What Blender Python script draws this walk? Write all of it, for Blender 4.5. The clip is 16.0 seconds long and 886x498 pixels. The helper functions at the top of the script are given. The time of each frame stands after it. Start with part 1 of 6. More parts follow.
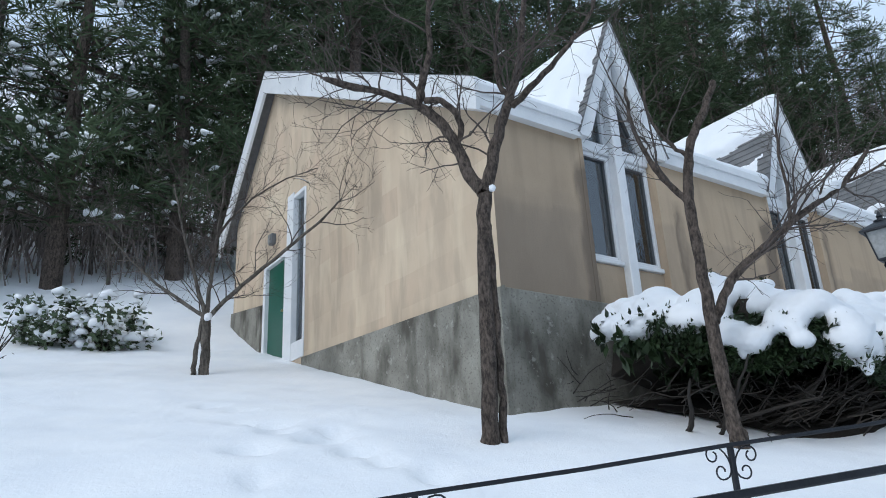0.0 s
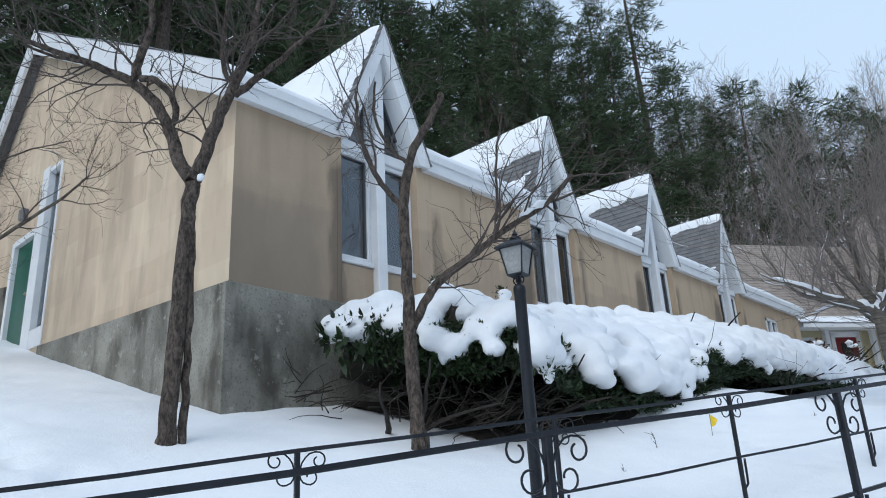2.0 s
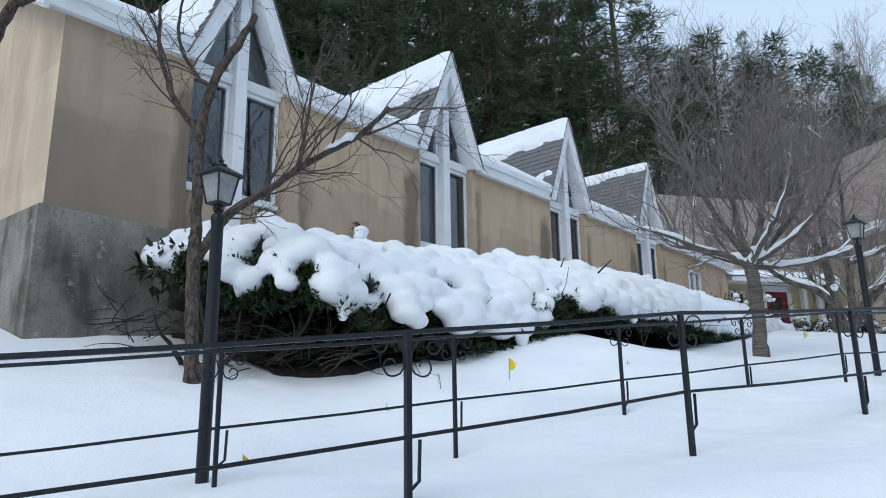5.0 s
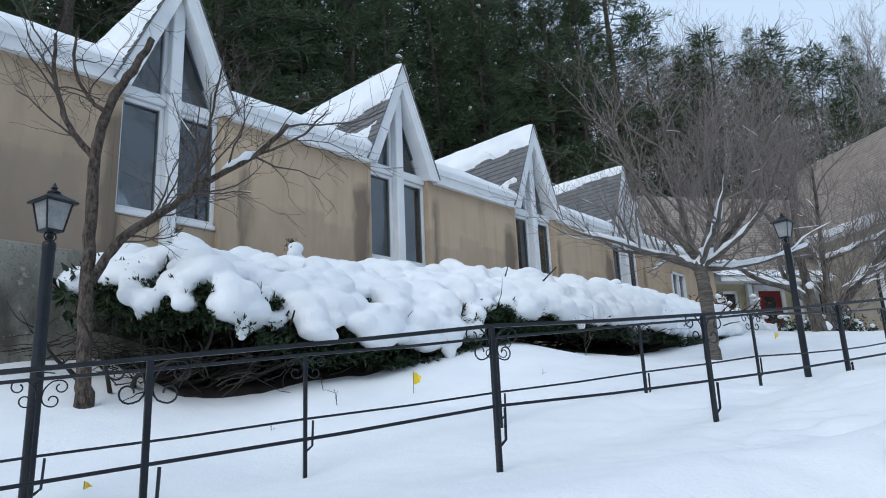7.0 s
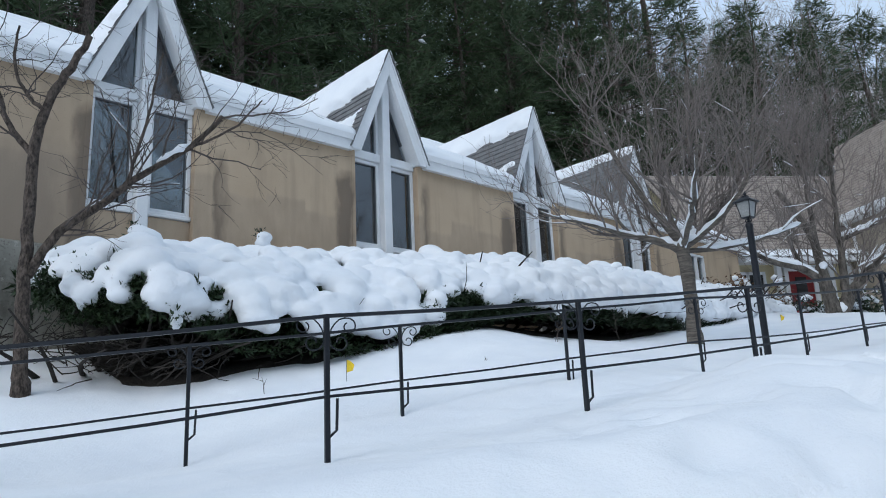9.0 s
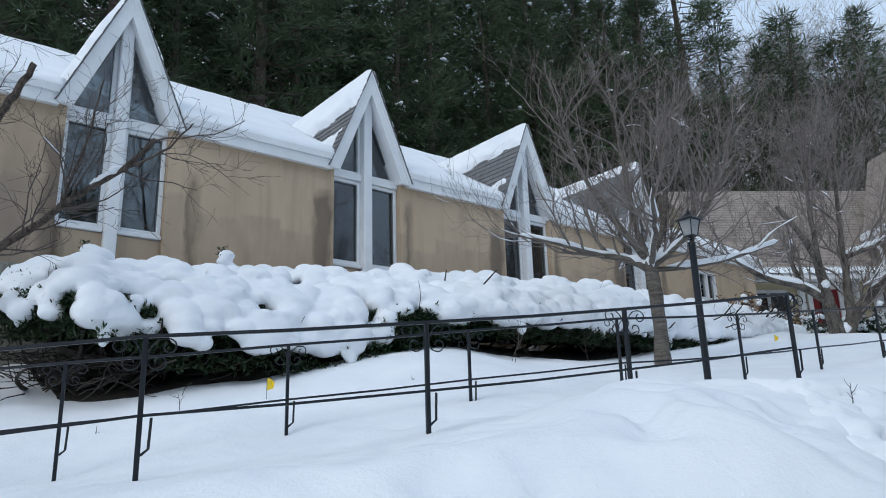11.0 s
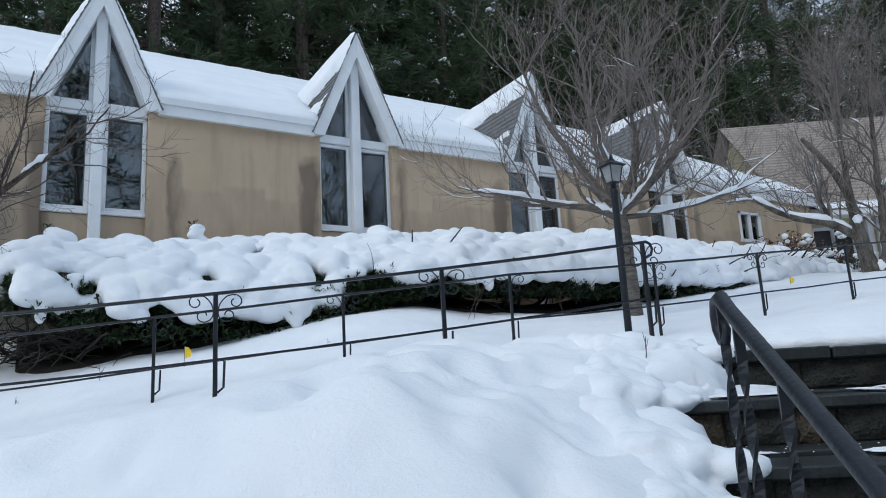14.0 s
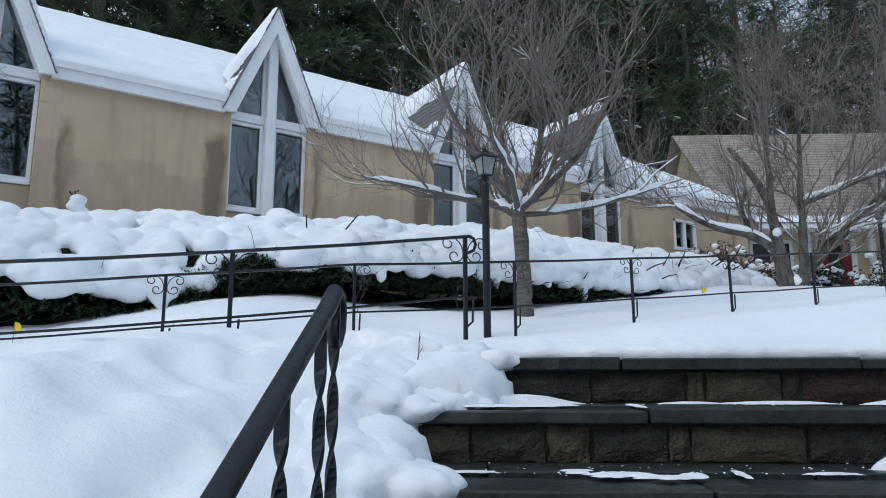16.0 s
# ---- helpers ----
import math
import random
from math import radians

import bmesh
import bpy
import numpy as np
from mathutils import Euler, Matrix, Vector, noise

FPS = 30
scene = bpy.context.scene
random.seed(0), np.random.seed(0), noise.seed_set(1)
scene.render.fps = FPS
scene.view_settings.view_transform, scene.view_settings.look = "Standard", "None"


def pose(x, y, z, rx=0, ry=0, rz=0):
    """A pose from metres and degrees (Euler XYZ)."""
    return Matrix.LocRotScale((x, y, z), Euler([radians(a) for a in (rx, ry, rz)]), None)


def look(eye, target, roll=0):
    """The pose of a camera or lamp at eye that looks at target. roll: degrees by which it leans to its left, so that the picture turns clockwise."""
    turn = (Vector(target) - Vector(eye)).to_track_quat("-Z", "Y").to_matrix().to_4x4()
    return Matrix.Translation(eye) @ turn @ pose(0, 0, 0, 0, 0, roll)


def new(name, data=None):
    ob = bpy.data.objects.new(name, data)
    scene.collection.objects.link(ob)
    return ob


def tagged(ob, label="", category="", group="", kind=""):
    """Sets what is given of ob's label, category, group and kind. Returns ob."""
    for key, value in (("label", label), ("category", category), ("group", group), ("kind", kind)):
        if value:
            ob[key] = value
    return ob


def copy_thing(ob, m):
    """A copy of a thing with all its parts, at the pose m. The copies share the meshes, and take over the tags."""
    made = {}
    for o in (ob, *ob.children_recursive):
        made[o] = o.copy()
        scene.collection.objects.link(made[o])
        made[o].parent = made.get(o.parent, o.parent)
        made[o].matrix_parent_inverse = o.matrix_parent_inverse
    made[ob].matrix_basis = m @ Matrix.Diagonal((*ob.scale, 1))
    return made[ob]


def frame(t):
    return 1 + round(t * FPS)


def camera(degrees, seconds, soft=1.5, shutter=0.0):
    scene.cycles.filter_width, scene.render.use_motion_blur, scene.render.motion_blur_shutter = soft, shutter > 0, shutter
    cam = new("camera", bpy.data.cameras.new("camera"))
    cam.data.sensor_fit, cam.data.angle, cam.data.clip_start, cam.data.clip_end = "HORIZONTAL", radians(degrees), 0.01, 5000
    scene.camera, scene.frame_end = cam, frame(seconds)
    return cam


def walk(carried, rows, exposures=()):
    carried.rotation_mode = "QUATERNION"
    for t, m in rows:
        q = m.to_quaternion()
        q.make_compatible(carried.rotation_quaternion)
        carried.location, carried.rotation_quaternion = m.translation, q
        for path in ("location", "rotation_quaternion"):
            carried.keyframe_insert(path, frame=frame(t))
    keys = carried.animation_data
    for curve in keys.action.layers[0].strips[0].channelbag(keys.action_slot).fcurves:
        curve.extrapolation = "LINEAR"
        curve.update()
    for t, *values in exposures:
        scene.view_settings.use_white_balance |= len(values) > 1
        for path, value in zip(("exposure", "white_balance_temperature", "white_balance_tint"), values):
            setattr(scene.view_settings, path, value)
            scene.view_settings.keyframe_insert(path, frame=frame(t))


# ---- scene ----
cam = camera(63.6, 16.0, 1.0)
METRES, EYE, TILT, LEAN, TURN = 9.6, 1.5, 0.0, 0.0, -34.6
ROWS = [
    (0.0, 0.0, 0.0, 0.0, 0.92, 19.07, 2.66),
    (0.5, 0.0214, 0.0079, 0.0, -6.0, 18.66, 1.98),
    (1.0, 0.0503, 0.0067, -0.0006, -11.25, 18.66, 2.67),
    (1.5, 0.089, -0.0008, 0.0016, -9.52, 16.26, 1.21),
    (2.0, 0.1222, -0.0038, -0.0019, -12.49, 18.22, 2.93),
    (2.5, 0.1551, -0.0081, -0.0004, -13.0, 18.24, 2.65),
    (3.0, 0.1899, -0.0163, 0.0007, -10.87, 17.04, -0.33),
    (3.5, 0.2199, -0.012, -0.0023, -11.19, 16.08, 0.91),
    (4.0, 0.2436, -0.0096, -0.0026, -10.97, 16.05, 2.13),
    (4.5, 0.2728, -0.0191, -0.0054, -10.56, 15.22, 1.57),
    (5.0, 0.3004, -0.0241, -0.0074, -14.26, 13.43, 0.86),
    (7.5, 0.4418, -0.0586, -0.0051, -11.66, 14.17, 3.06),
    (8.0, 0.4709, -0.0672, -0.0047, -11.4, 12.73, 3.12),
    (8.5, 0.4999, -0.0628, -0.006, -11.8, 11.55, 2.7),
    (9.0, 0.5278, -0.0648, -0.0074, -8.13, 13.17, 2.56),
    (11.5, 0.6844, -0.0835, -0.0107, -4.32, 14.6, 1.54),
    (12.0, 0.7174, -0.0873, -0.0144, -3.59, 12.21, 1.15),
    (12.5, 0.7537, -0.0927, -0.0125, -1.64, 9.6, 2.8),
    (13.0, 0.7839, -0.0872, -0.011, -3.45, 10.53, 2.69),
    (13.5, 0.8163, -0.0824, -0.0114, -0.27, 12.07, 4.33),
    (14.0, 0.8527, -0.0802, -0.0107, 4.14, 11.35, 3.12),
    (14.5, 0.8858, -0.0751, -0.0118, -0.32, 11.41, 1.76),
    (15.0, 0.9215, -0.0681, -0.0133, 0.3, 11.28, 0.86),
    (15.5, 0.9499, -0.0552, -0.013, 4.44, 7.95, 1.41),
    (16.0, 0.9665, -0.0368, -0.0105, 1.52, 10.74, 0.17),
]
walk(cam, [(t, pose(0, 0, EYE, TILT, LEAN, TURN) @ pose(METRES * x, METRES * y, METRES * z, 90 + pitch, roll, yaw)) for t, x, y, z, yaw, pitch, roll in ROWS], ((0, 0.26), (2, 0.27), (4, 0.26), (7.5, 0.22), (9, 0.14), (12.5, 0.12), (16, 0.16)))

# ---------------------------------------------------------------- light
world = bpy.data.worlds.new("overcast")
scene.world = world
world.use_nodes = True
wn = world.node_tree.nodes
wl = world.node_tree.links
sky = wn.new("ShaderNodeTexSky")
sky.sky_type = "NISHITA"
sky.sun_disc = False
sky.sun_elevation = radians(38)
sky.sun_rotation = radians(-100)
sky.dust_density = 4.0
sky.ozone_density = 2.0
veil = wn.new("ShaderNodeHueSaturation")
veil.inputs["Saturation"].default_value = 0.38
haze = wn.new("ShaderNodeMix")
haze.data_type = "RGBA"
haze.inputs[0].default_value = 0.8
haze.inputs[7].default_value = (5.75, 7.5, 9.75, 1)
wl.new(sky.outputs[0], veil.inputs["Color"])
wl.new(veil.outputs[0], haze.inputs[6])
wl.new(haze.outputs[2], wn["Background"].inputs[0])
wn["Background"].inputs[1].default_value = 0.1
sun = new("sun", bpy.data.lights.new("sun", "SUN"))
sun.data.energy, sun.data.angle, sun.data.color = 0.7, radians(40), (1.0, 0.97, 0.93)
sun.matrix_world = look((-40, -10, 34), (0, 0, 0))
scene.view_settings.exposure = 0.0


# ---------------------------------------------------------------- helpers
class Mesh:
    """Vertices and faces gathered into one mesh."""

    def __init__(self):
        self.v, self.f, self.m = [], [], []

    def add(self, verts, faces, slot=0):
        n = len(self.v)
        self.v.extend(tuple(p) for p in verts)
        self.f.extend(tuple(i + n for i in f) for f in faces)
        self.m.extend([slot] * len(faces))
        return self

    def box(self, x0, x1, y0, y1, z0, z1, slot=0):
        return self.hexa([(x0, y0, z0), (x1, y0, z0), (x1, y1, z0), (x0, y1, z0), (x0, y0, z1), (x1, y0, z1), (x1, y1, z1), (x0, y1, z1)], slot)

    def hexa(self, c, slot=0):
        return self.add(c, [(3, 2, 1, 0), (4, 5, 6, 7), (0, 1, 5, 4), (1, 2, 6, 5), (2, 3, 7, 6), (3, 0, 4, 7)], slot)

    def prism(self, ring, shift, slot=0):
        """A flat ring pushed along shift."""
        n = len(ring)
        a = [Vector(p) for p in ring]
        b = [p + Vector(shift) for p in a]
        sides = [(i, (i + 1) % n, (i + 1) % n + n, i + n) for i in range(n)]
        return self.add(a + b, [tuple(reversed(range(n))), tuple(range(n, 2 * n))] + sides, slot)

    def tube(self, points, radii, n=6, slot=0, cap=True, squash=1.0):
        """A tube of n sides along points."""
        pts = [Vector(p) for p in points]
        if len(pts) < 2:
            return self
        verts, faces = [], []
        side = None
        for i, p in enumerate(pts):
            d = (pts[min(i + 1, len(pts) - 1)] - pts[max(i - 1, 0)])
            if d.length < 1e-6:
                d = Vector((0, 0, 1))
            d.normalize()
            if side is None:
                side = d.orthogonal()
            side = side - d * side.dot(d)
            if side.length < 1e-6:
                side = d.orthogonal()
            side.normalize()
            up = d.cross(side)
            for k in range(n):
                a = 2 * math.pi * k / n
                q = p + (side * math.cos(a) + up * math.sin(a)) * radii[i]
                if squash != 1.0:
                    q.z = p.z + (q.z - p.z) * squash
                verts.append(q)
        for i in range(len(pts) - 1):
            for k in range(n):
                k2 = (k + 1) % n
                faces.append((i * n + k, i * n + k2, (i + 1) * n + k2, (i + 1) * n + k))
        if cap:
            faces.append(tuple(reversed(range(n))))
            faces.append(tuple((len(pts) - 1) * n + k for k in range(n)))
        return self.add(verts, faces, slot)

    def lathe(self, profile, n=12, centre=(0, 0, 0), slot=0, turn=0.0):
        """Profile of (radius, z) turned round the upright axis."""
        verts, faces = [], []
        for r, z in profile:
            for k in range(n):
                a = 2 * math.pi * k / n + turn
                verts.append((centre[0] + r * math.cos(a), centre[1] + r * math.sin(a), centre[2] + z))
        for i in range(len(profile) - 1):
            for k in range(n):
                k2 = (k + 1) % n
                faces.append((i * n + k, i * n + k2, (i + 1) * n + k2, (i + 1) * n + k))
        faces.append(tuple(reversed(range(n))))
        faces.append(tuple((len(profile) - 1) * n + k for k in range(n)))
        return self.add(verts, faces, slot)

    def data(self, name, mats, smooth=False, bevel=0.0):
        me = bpy.data.meshes.new(name)
        me.from_pydata(self.v, [], self.f)
        for m in mats if isinstance(mats, (list, tuple)) else [mats]:
            me.materials.append(m)
        if any(self.m):
            me.polygons.foreach_set("material_index", self.m)
        if bevel:
            bm = bmesh.new()
            bm.from_mesh(me)
            bmesh.ops.recalc_face_normals(bm, faces=bm.faces)
            bmesh.ops.bevel(bm, geom=[e for e in bm.edges if len(e.link_faces) == 2 and e.calc_face_angle(0) > 0.5], offset=bevel, segments=1, affect="EDGES")
            bm.to_mesh(me)
            bm.free()
        if smooth:
            me.polygons.foreach_set("use_smooth", [True] * len(me.polygons))
        me.update()
        return me


def part(name, mesh, mats, parent=None, label="", smooth=False, bevel=0.0):
    """Links a Mesh (or ready mesh data) as one object under its thing."""
    ob = new(name, mesh if isinstance(mesh, bpy.types.Mesh) else mesh.data(name, mats, smooth, bevel))
    if parent is not None:
        ob.parent = parent
    if label:
        tagged(ob, label)
    return ob


def smoothstep(x, a, b):
    t = np.clip((x - a) / (b - a), 0, 1)
    return t * t * (3 - 2 * t)


# ---------------------------------------------------------------- materials
def material(name, rough=0.7, metal=0.0):
    m = bpy.data.materials.new(name)
    m.use_nodes = True
    b = m.node_tree.nodes["Principled BSDF"]
    b.inputs["Roughness"].default_value = rough
    b.inputs["Metallic"].default_value = metal
    return m, m.node_tree.nodes, m.node_tree.links, b


def coords(ns, ls, scale=(1, 1, 1), kind="Object"):
    c = ns.new("ShaderNodeTexCoord")
    mp = ns.new("ShaderNodeMapping")
    mp.inputs["Scale"].default_value = scale
    ls.new(c.outputs[kind], mp.inputs["Vector"])
    return mp.outputs[0]


def noise_tex(ns, ls, vec, scale, detail=4.0, rough=0.55):
    t = ns.new("ShaderNodeTexNoise")
    t.inputs["Scale"].default_value = scale
    t.inputs["Detail"].default_value = detail
    t.inputs["Roughness"].default_value = rough
    if vec is not None:
        ls.new(vec, t.inputs["Vector"])
    return t.outputs[0]


def ramp(ns, ls, fac, stops):
    r = ns.new("ShaderNodeValToRGB")
    while len(r.color_ramp.elements) < len(stops):
        r.color_ramp.elements.new(0.5)
    for e, (p, c) in zip(r.color_ramp.elements, stops):
        e.position, e.color = p, (*c, 1)
    ls.new(fac, r.inputs[0])
    return r.outputs[0]


def blend(ns, ls, fac, a, b, kind="MIX"):
    x = ns.new("ShaderNodeMix")
    x.data_type = "RGBA"
    x.blend_type = kind
    for sock, v in ((0, fac), (6, a), (7, b)):
        if isinstance(v, (int, float)):
            x.inputs[sock].default_value = v
        elif isinstance(v, tuple):
            x.inputs[sock].default_value = (*v, 1)
        else:
            ls.new(v, x.inputs[sock])
    return x.outputs[2]


def bumped(ns, ls, b, height, strength=0.3, distance=0.02):
    bp = ns.new("ShaderNodeBump")
    bp.inputs["Strength"].default_value = strength
    bp.inputs["Distance"].default_value = distance
    ls.new(height, bp.inputs["Height"])
    ls.new(bp.outputs[0], b.inputs["Normal"])


def grained(name, a, b2, scale=6.0, rough=0.7, metal=0.0, stretch=(1, 1, 1), bump=0.2, fine=60.0, depth=0.01, spec=0.4, lo=0.32, hi=0.68):
    """Two tones in broad and fine noise, with a matching relief."""
    m, ns, ls, b = material(name, rough, metal)
    v = coords(ns, ls, stretch)
    n1 = noise_tex(ns, ls, v, scale)
    n2 = noise_tex(ns, ls, v, fine, 3.0)
    f = blend(ns, ls, 0.4, n1, n2)
    ls.new(ramp(ns, ls, f, [(lo, a), (hi, b2)]), b.inputs["Base Color"])
    b.inputs["Specular IOR Level"].default_value = spec
    bumped(ns, ls, b, n2, bump, depth)
    return m


def snow_material():
    m, ns, ls, b = material("snow", 0.85)
    v = coords(ns, ls)
    n1 = noise_tex(ns, ls, v, 1.3, 5)
    n2 = noise_tex(ns, ls, v, 40, 4)
    n3 = noise_tex(ns, ls, v, 9, 4)
    ls.new(ramp(ns, ls, n1, [(0.3, (0.80, 0.83, 0.87)), (0.7, (0.88, 0.90, 0.92))]), b.inputs["Base Color"])
    b.inputs["Specular IOR Level"].default_value = 0.25
    b.inputs["Subsurface Weight"].default_value = 0.0
    n4 = noise_tex(ns, ls, v, 120, 3)
    bumped(ns, ls, b, blend(ns, ls, 0.2, blend(ns, ls, 0.4, n3, n2), n4), 0.42, 0.04)
    return m


def stucco_material():
    m, ns, ls, b = material("stucco", 0.9)
    v = coords(ns, ls)
    broad = noise_tex(ns, ls, v, 0.55, 4)
    streak = noise_tex(ns, ls, coords(ns, ls, (1.3, 1.3, 0.42)), 1.8, 6)
    fine = noise_tex(ns, ls, v, 55, 4)
    c1 = ramp(ns, ls, broad, [(0.3, (0.55, 0.43, 0.31)), (0.7, (0.65, 0.52, 0.385))])
    c2 = blend(ns, ls, ramp(ns, ls, streak, [(0.42, (0, 0, 0)), (0.60, (1, 1, 1))]), c1, (0.42, 0.335, 0.248))
    pale = noise_tex(ns, ls, coords(ns, ls, (1.8, 1.8, 0.4)), 1.6, 5)
    c2 = blend(ns, ls, ramp(ns, ls, pale, [(0.52, (0, 0, 0)), (0.68, (0.8, 0.8, 0.8))]), c2, (0.70, 0.575, 0.42))
    mix = blend(ns, ls, 0.62, c1, c2)
    # repair patches with straight edges
    br = ns.new("ShaderNodeTexBrick")
    br.inputs["Scale"].default_value = 0.55
    br.inputs["Mortar Size"].default_value = 0.0
    br.inputs["Color1"].default_value = (0.35, 0.35, 0.35, 1)
    br.inputs["Color2"].default_value = (0.65, 0.65, 0.65, 1)
    warp = ns.new("ShaderNodeVectorMath")
    warp.operation = "MULTIPLY_ADD"
    warp.inputs[1].default_value = (0.22, 0.22, 0.22)
    nz = ns.new("ShaderNodeTexNoise")
    nz.inputs["Scale"].default_value = 2.5
    ls.new(nz.outputs[1], warp.inputs[0])
    vv = ns.new("ShaderNodeCombineXYZ")
    sp = ns.new("ShaderNodeSeparateXYZ")
    ls.new(v, sp.inputs[0])
    ad = ns.new("ShaderNodeMath")
    ls.new(sp.outputs[0], ad.inputs[0])
    ls.new(sp.outputs[1], ad.inputs[1])
    ls.new(ad.outputs[0], vv.inputs[0])
    ls.new(sp.outputs[2], vv.inputs[1])
    ls.new(vv.outputs[0], warp.inputs[2])
    ls.new(warp.outputs[0], br.inputs["Vector"])
    patched = blend(ns, ls, 0.30, mix, br.outputs[0], "OVERLAY")
    ls.new(patched, b.inputs["Base Color"])
    bumped(ns, ls, b, fine, 0.35, 0.008)
    return m


def stained_material(name, a, b2, dark):
    m, ns, ls, b = material(name, 0.92)
    v = coords(ns, ls)
    n1 = noise_tex(ns, ls, v, 1.4, 6)
    streak = noise_tex(ns, ls, coords(ns, ls, (1.3, 1.3, 0.55)), 2.2, 7)
    fine = noise_tex(ns, ls, v, 38, 5)
    c1 = ramp(ns, ls, n1, [(0.3, a), (0.7, b2)])
    c2 = blend(ns, ls, ramp(ns, ls, streak, [(0.45, (0, 0, 0)), (0.66, (1, 1, 1))]), c1, dark)
    c3 = blend(ns, ls, ramp(ns, ls, fine, [(0.55, (0, 0, 0)), (0.70, (0.7, 0.7, 0.7))]), c2, dark)
    spots = noise_tex(ns, ls, v, 6.5, 6, 0.7)
    c3 = blend(ns, ls, ramp(ns, ls, spots, [(0.60, (0, 0, 0)), (0.66, (0.45, 0.45, 0.45))]), c3, (0.46, 0.45, 0.40))
    ls.new(c3, b.inputs["Base Color"])
    bumped(ns, ls, b, fine, 0.5, 0.012)
    return m


def glass_material():
    """Coated double glazing: see-through, with a strong mirror."""
    m, ns, ls, b = material("window_glass", 0.02)
    ns.remove(b)
    clear, gloss, mix, fr = ns.new("ShaderNodeBsdfTransparent"), ns.new("ShaderNodeBsdfGlossy"), ns.new("ShaderNodeMixShader"), ns.new("ShaderNodeFresnel")
    clear.inputs[0].default_value = (0.55, 0.60, 0.60, 1)
    gloss.inputs[0].default_value = (0.9, 0.95, 1.0, 1)
    gloss.inputs["Roughness"].default_value = 0.015
    fr.inputs[0].default_value = 2.1
    ls.new(fr.outputs[0], mix.inputs[0])
    ls.new(clear.outputs[0], mix.inputs[1])
    ls.new(gloss.outputs[0], mix.inputs[2])
    ls.new(mix.outputs[0], ns["Material Output"].inputs[0])
    return m


def panel_material():
    """Tan stucco of the window side: damp stains at the panel ends and a ragged dirty foot."""
    m, ns, ls, b = material("stucco_worn", 0.92)
    v = coords(ns, ls)
    broad = noise_tex(ns, ls, v, 0.8, 4)
    mid = noise_tex(ns, ls, coords(ns, ls, (1.4, 1.4, 0.5)), 3.0, 5)
    fine = noise_tex(ns, ls, v, 50, 4)
    sp = ns.new("ShaderNodeSeparateXYZ")
    ls.new(v, sp.inputs[0])

    def math_node(op, a, c=None):
        n = ns.new("ShaderNodeMath")
        n.operation = op
        for k, val in enumerate((a, c)):
            if val is None:
                continue
            if isinstance(val, (int, float)):
                n.inputs[k].default_value = val
            else:
                ls.new(val, n.inputs[k])
        return n.outputs[0]

    wob = math_node("MULTIPLY", math_node("SUBTRACT", mid, 0.5), 0.35)
    along = math_node("FRACT", math_node("DIVIDE", math_node("ADD", math_node("SUBTRACT", sp.outputs[0], 6.65), wob), 4.02))
    ends = ramp(ns, ls, along, [(0.0, (0, 0, 0)), (0.375, (0, 0, 0)), (0.395, (0.85, 0.85, 0.85)), (0.44, (0, 0, 0)), (0.90, (0, 0, 0)), (0.925, (0.9, 0.9, 0.9)), (0.975, (1, 1, 1)), (0.995, (0.3, 0.3, 0.3))])
    wob2 = math_node("MULTIPLY", math_node("SUBTRACT", broad, 0.5), 1.6)
    level = math_node("ADD", sp.outputs[2], wob2)
    low = ramp(ns, ls, math_node("DIVIDE", level, 10.0), [(0.0, (1, 1, 1)), (0.525, (1, 1, 1)), (0.555, (0, 0, 0))])
    cell = ns.new("ShaderNodeTexWhiteNoise")
    cell.noise_dimensions = "1D"
    ls.new(math_node("FLOOR", math_node("MULTIPLY", math_node("ADD", sp.outputs[0], math_node("MULTIPLY", wob, 0.5)), 1.55)), cell.inputs["W"])
    jump = math_node("MULTIPLY", math_node("SUBTRACT", cell.outputs[0], 0.6), 0.34)
    step = ramp(ns, ls, math_node("DIVIDE", math_node("ADD", math_node("ADD", sp.outputs[2], jump), math_node("MULTIPLY", wob, 0.25)), 10.0), [(0.0, (1, 1, 1)), (0.478, (1, 1, 1)), (0.484, (0, 0, 0))])
    base = ramp(ns, ls, broad, [(0.3, (0.45, 0.338, 0.230)), (0.7, (0.53, 0.405, 0.282))])
    grey = blend(ns, ls, 0.5, base, ramp(ns, ls, mid, [(0.35, (0.27, 0.212, 0.160)), (0.65, (0.40, 0.312, 0.232))]))
    c = blend(ns, ls, blend(ns, ls, 0.8, (0, 0, 0), step), base, grey)
    c = blend(ns, ls, blend(ns, ls, 0.92, (0, 0, 0), blend(ns, ls, 1.0, ends, low, "MULTIPLY")), c, (0.15, 0.115, 0.086))
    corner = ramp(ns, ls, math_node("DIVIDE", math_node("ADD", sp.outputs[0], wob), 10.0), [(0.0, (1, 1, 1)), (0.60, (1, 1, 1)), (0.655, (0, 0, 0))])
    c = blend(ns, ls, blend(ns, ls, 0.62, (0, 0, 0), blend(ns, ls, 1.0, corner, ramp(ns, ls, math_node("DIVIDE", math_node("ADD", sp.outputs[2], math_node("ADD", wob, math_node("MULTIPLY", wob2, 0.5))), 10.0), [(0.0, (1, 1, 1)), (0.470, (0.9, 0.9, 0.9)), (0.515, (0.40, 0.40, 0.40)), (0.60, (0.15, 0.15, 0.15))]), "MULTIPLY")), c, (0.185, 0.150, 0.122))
    runs = noise_tex(ns, ls, coords(ns, ls, (2.2, 2.2, 0.25)), 2.4, 6)
    c = blend(ns, ls, ramp(ns, ls, runs, [(0.50, (0, 0, 0)), (0.74, (0.36, 0.36, 0.36))]), c, (0.26, 0.20, 0.148))
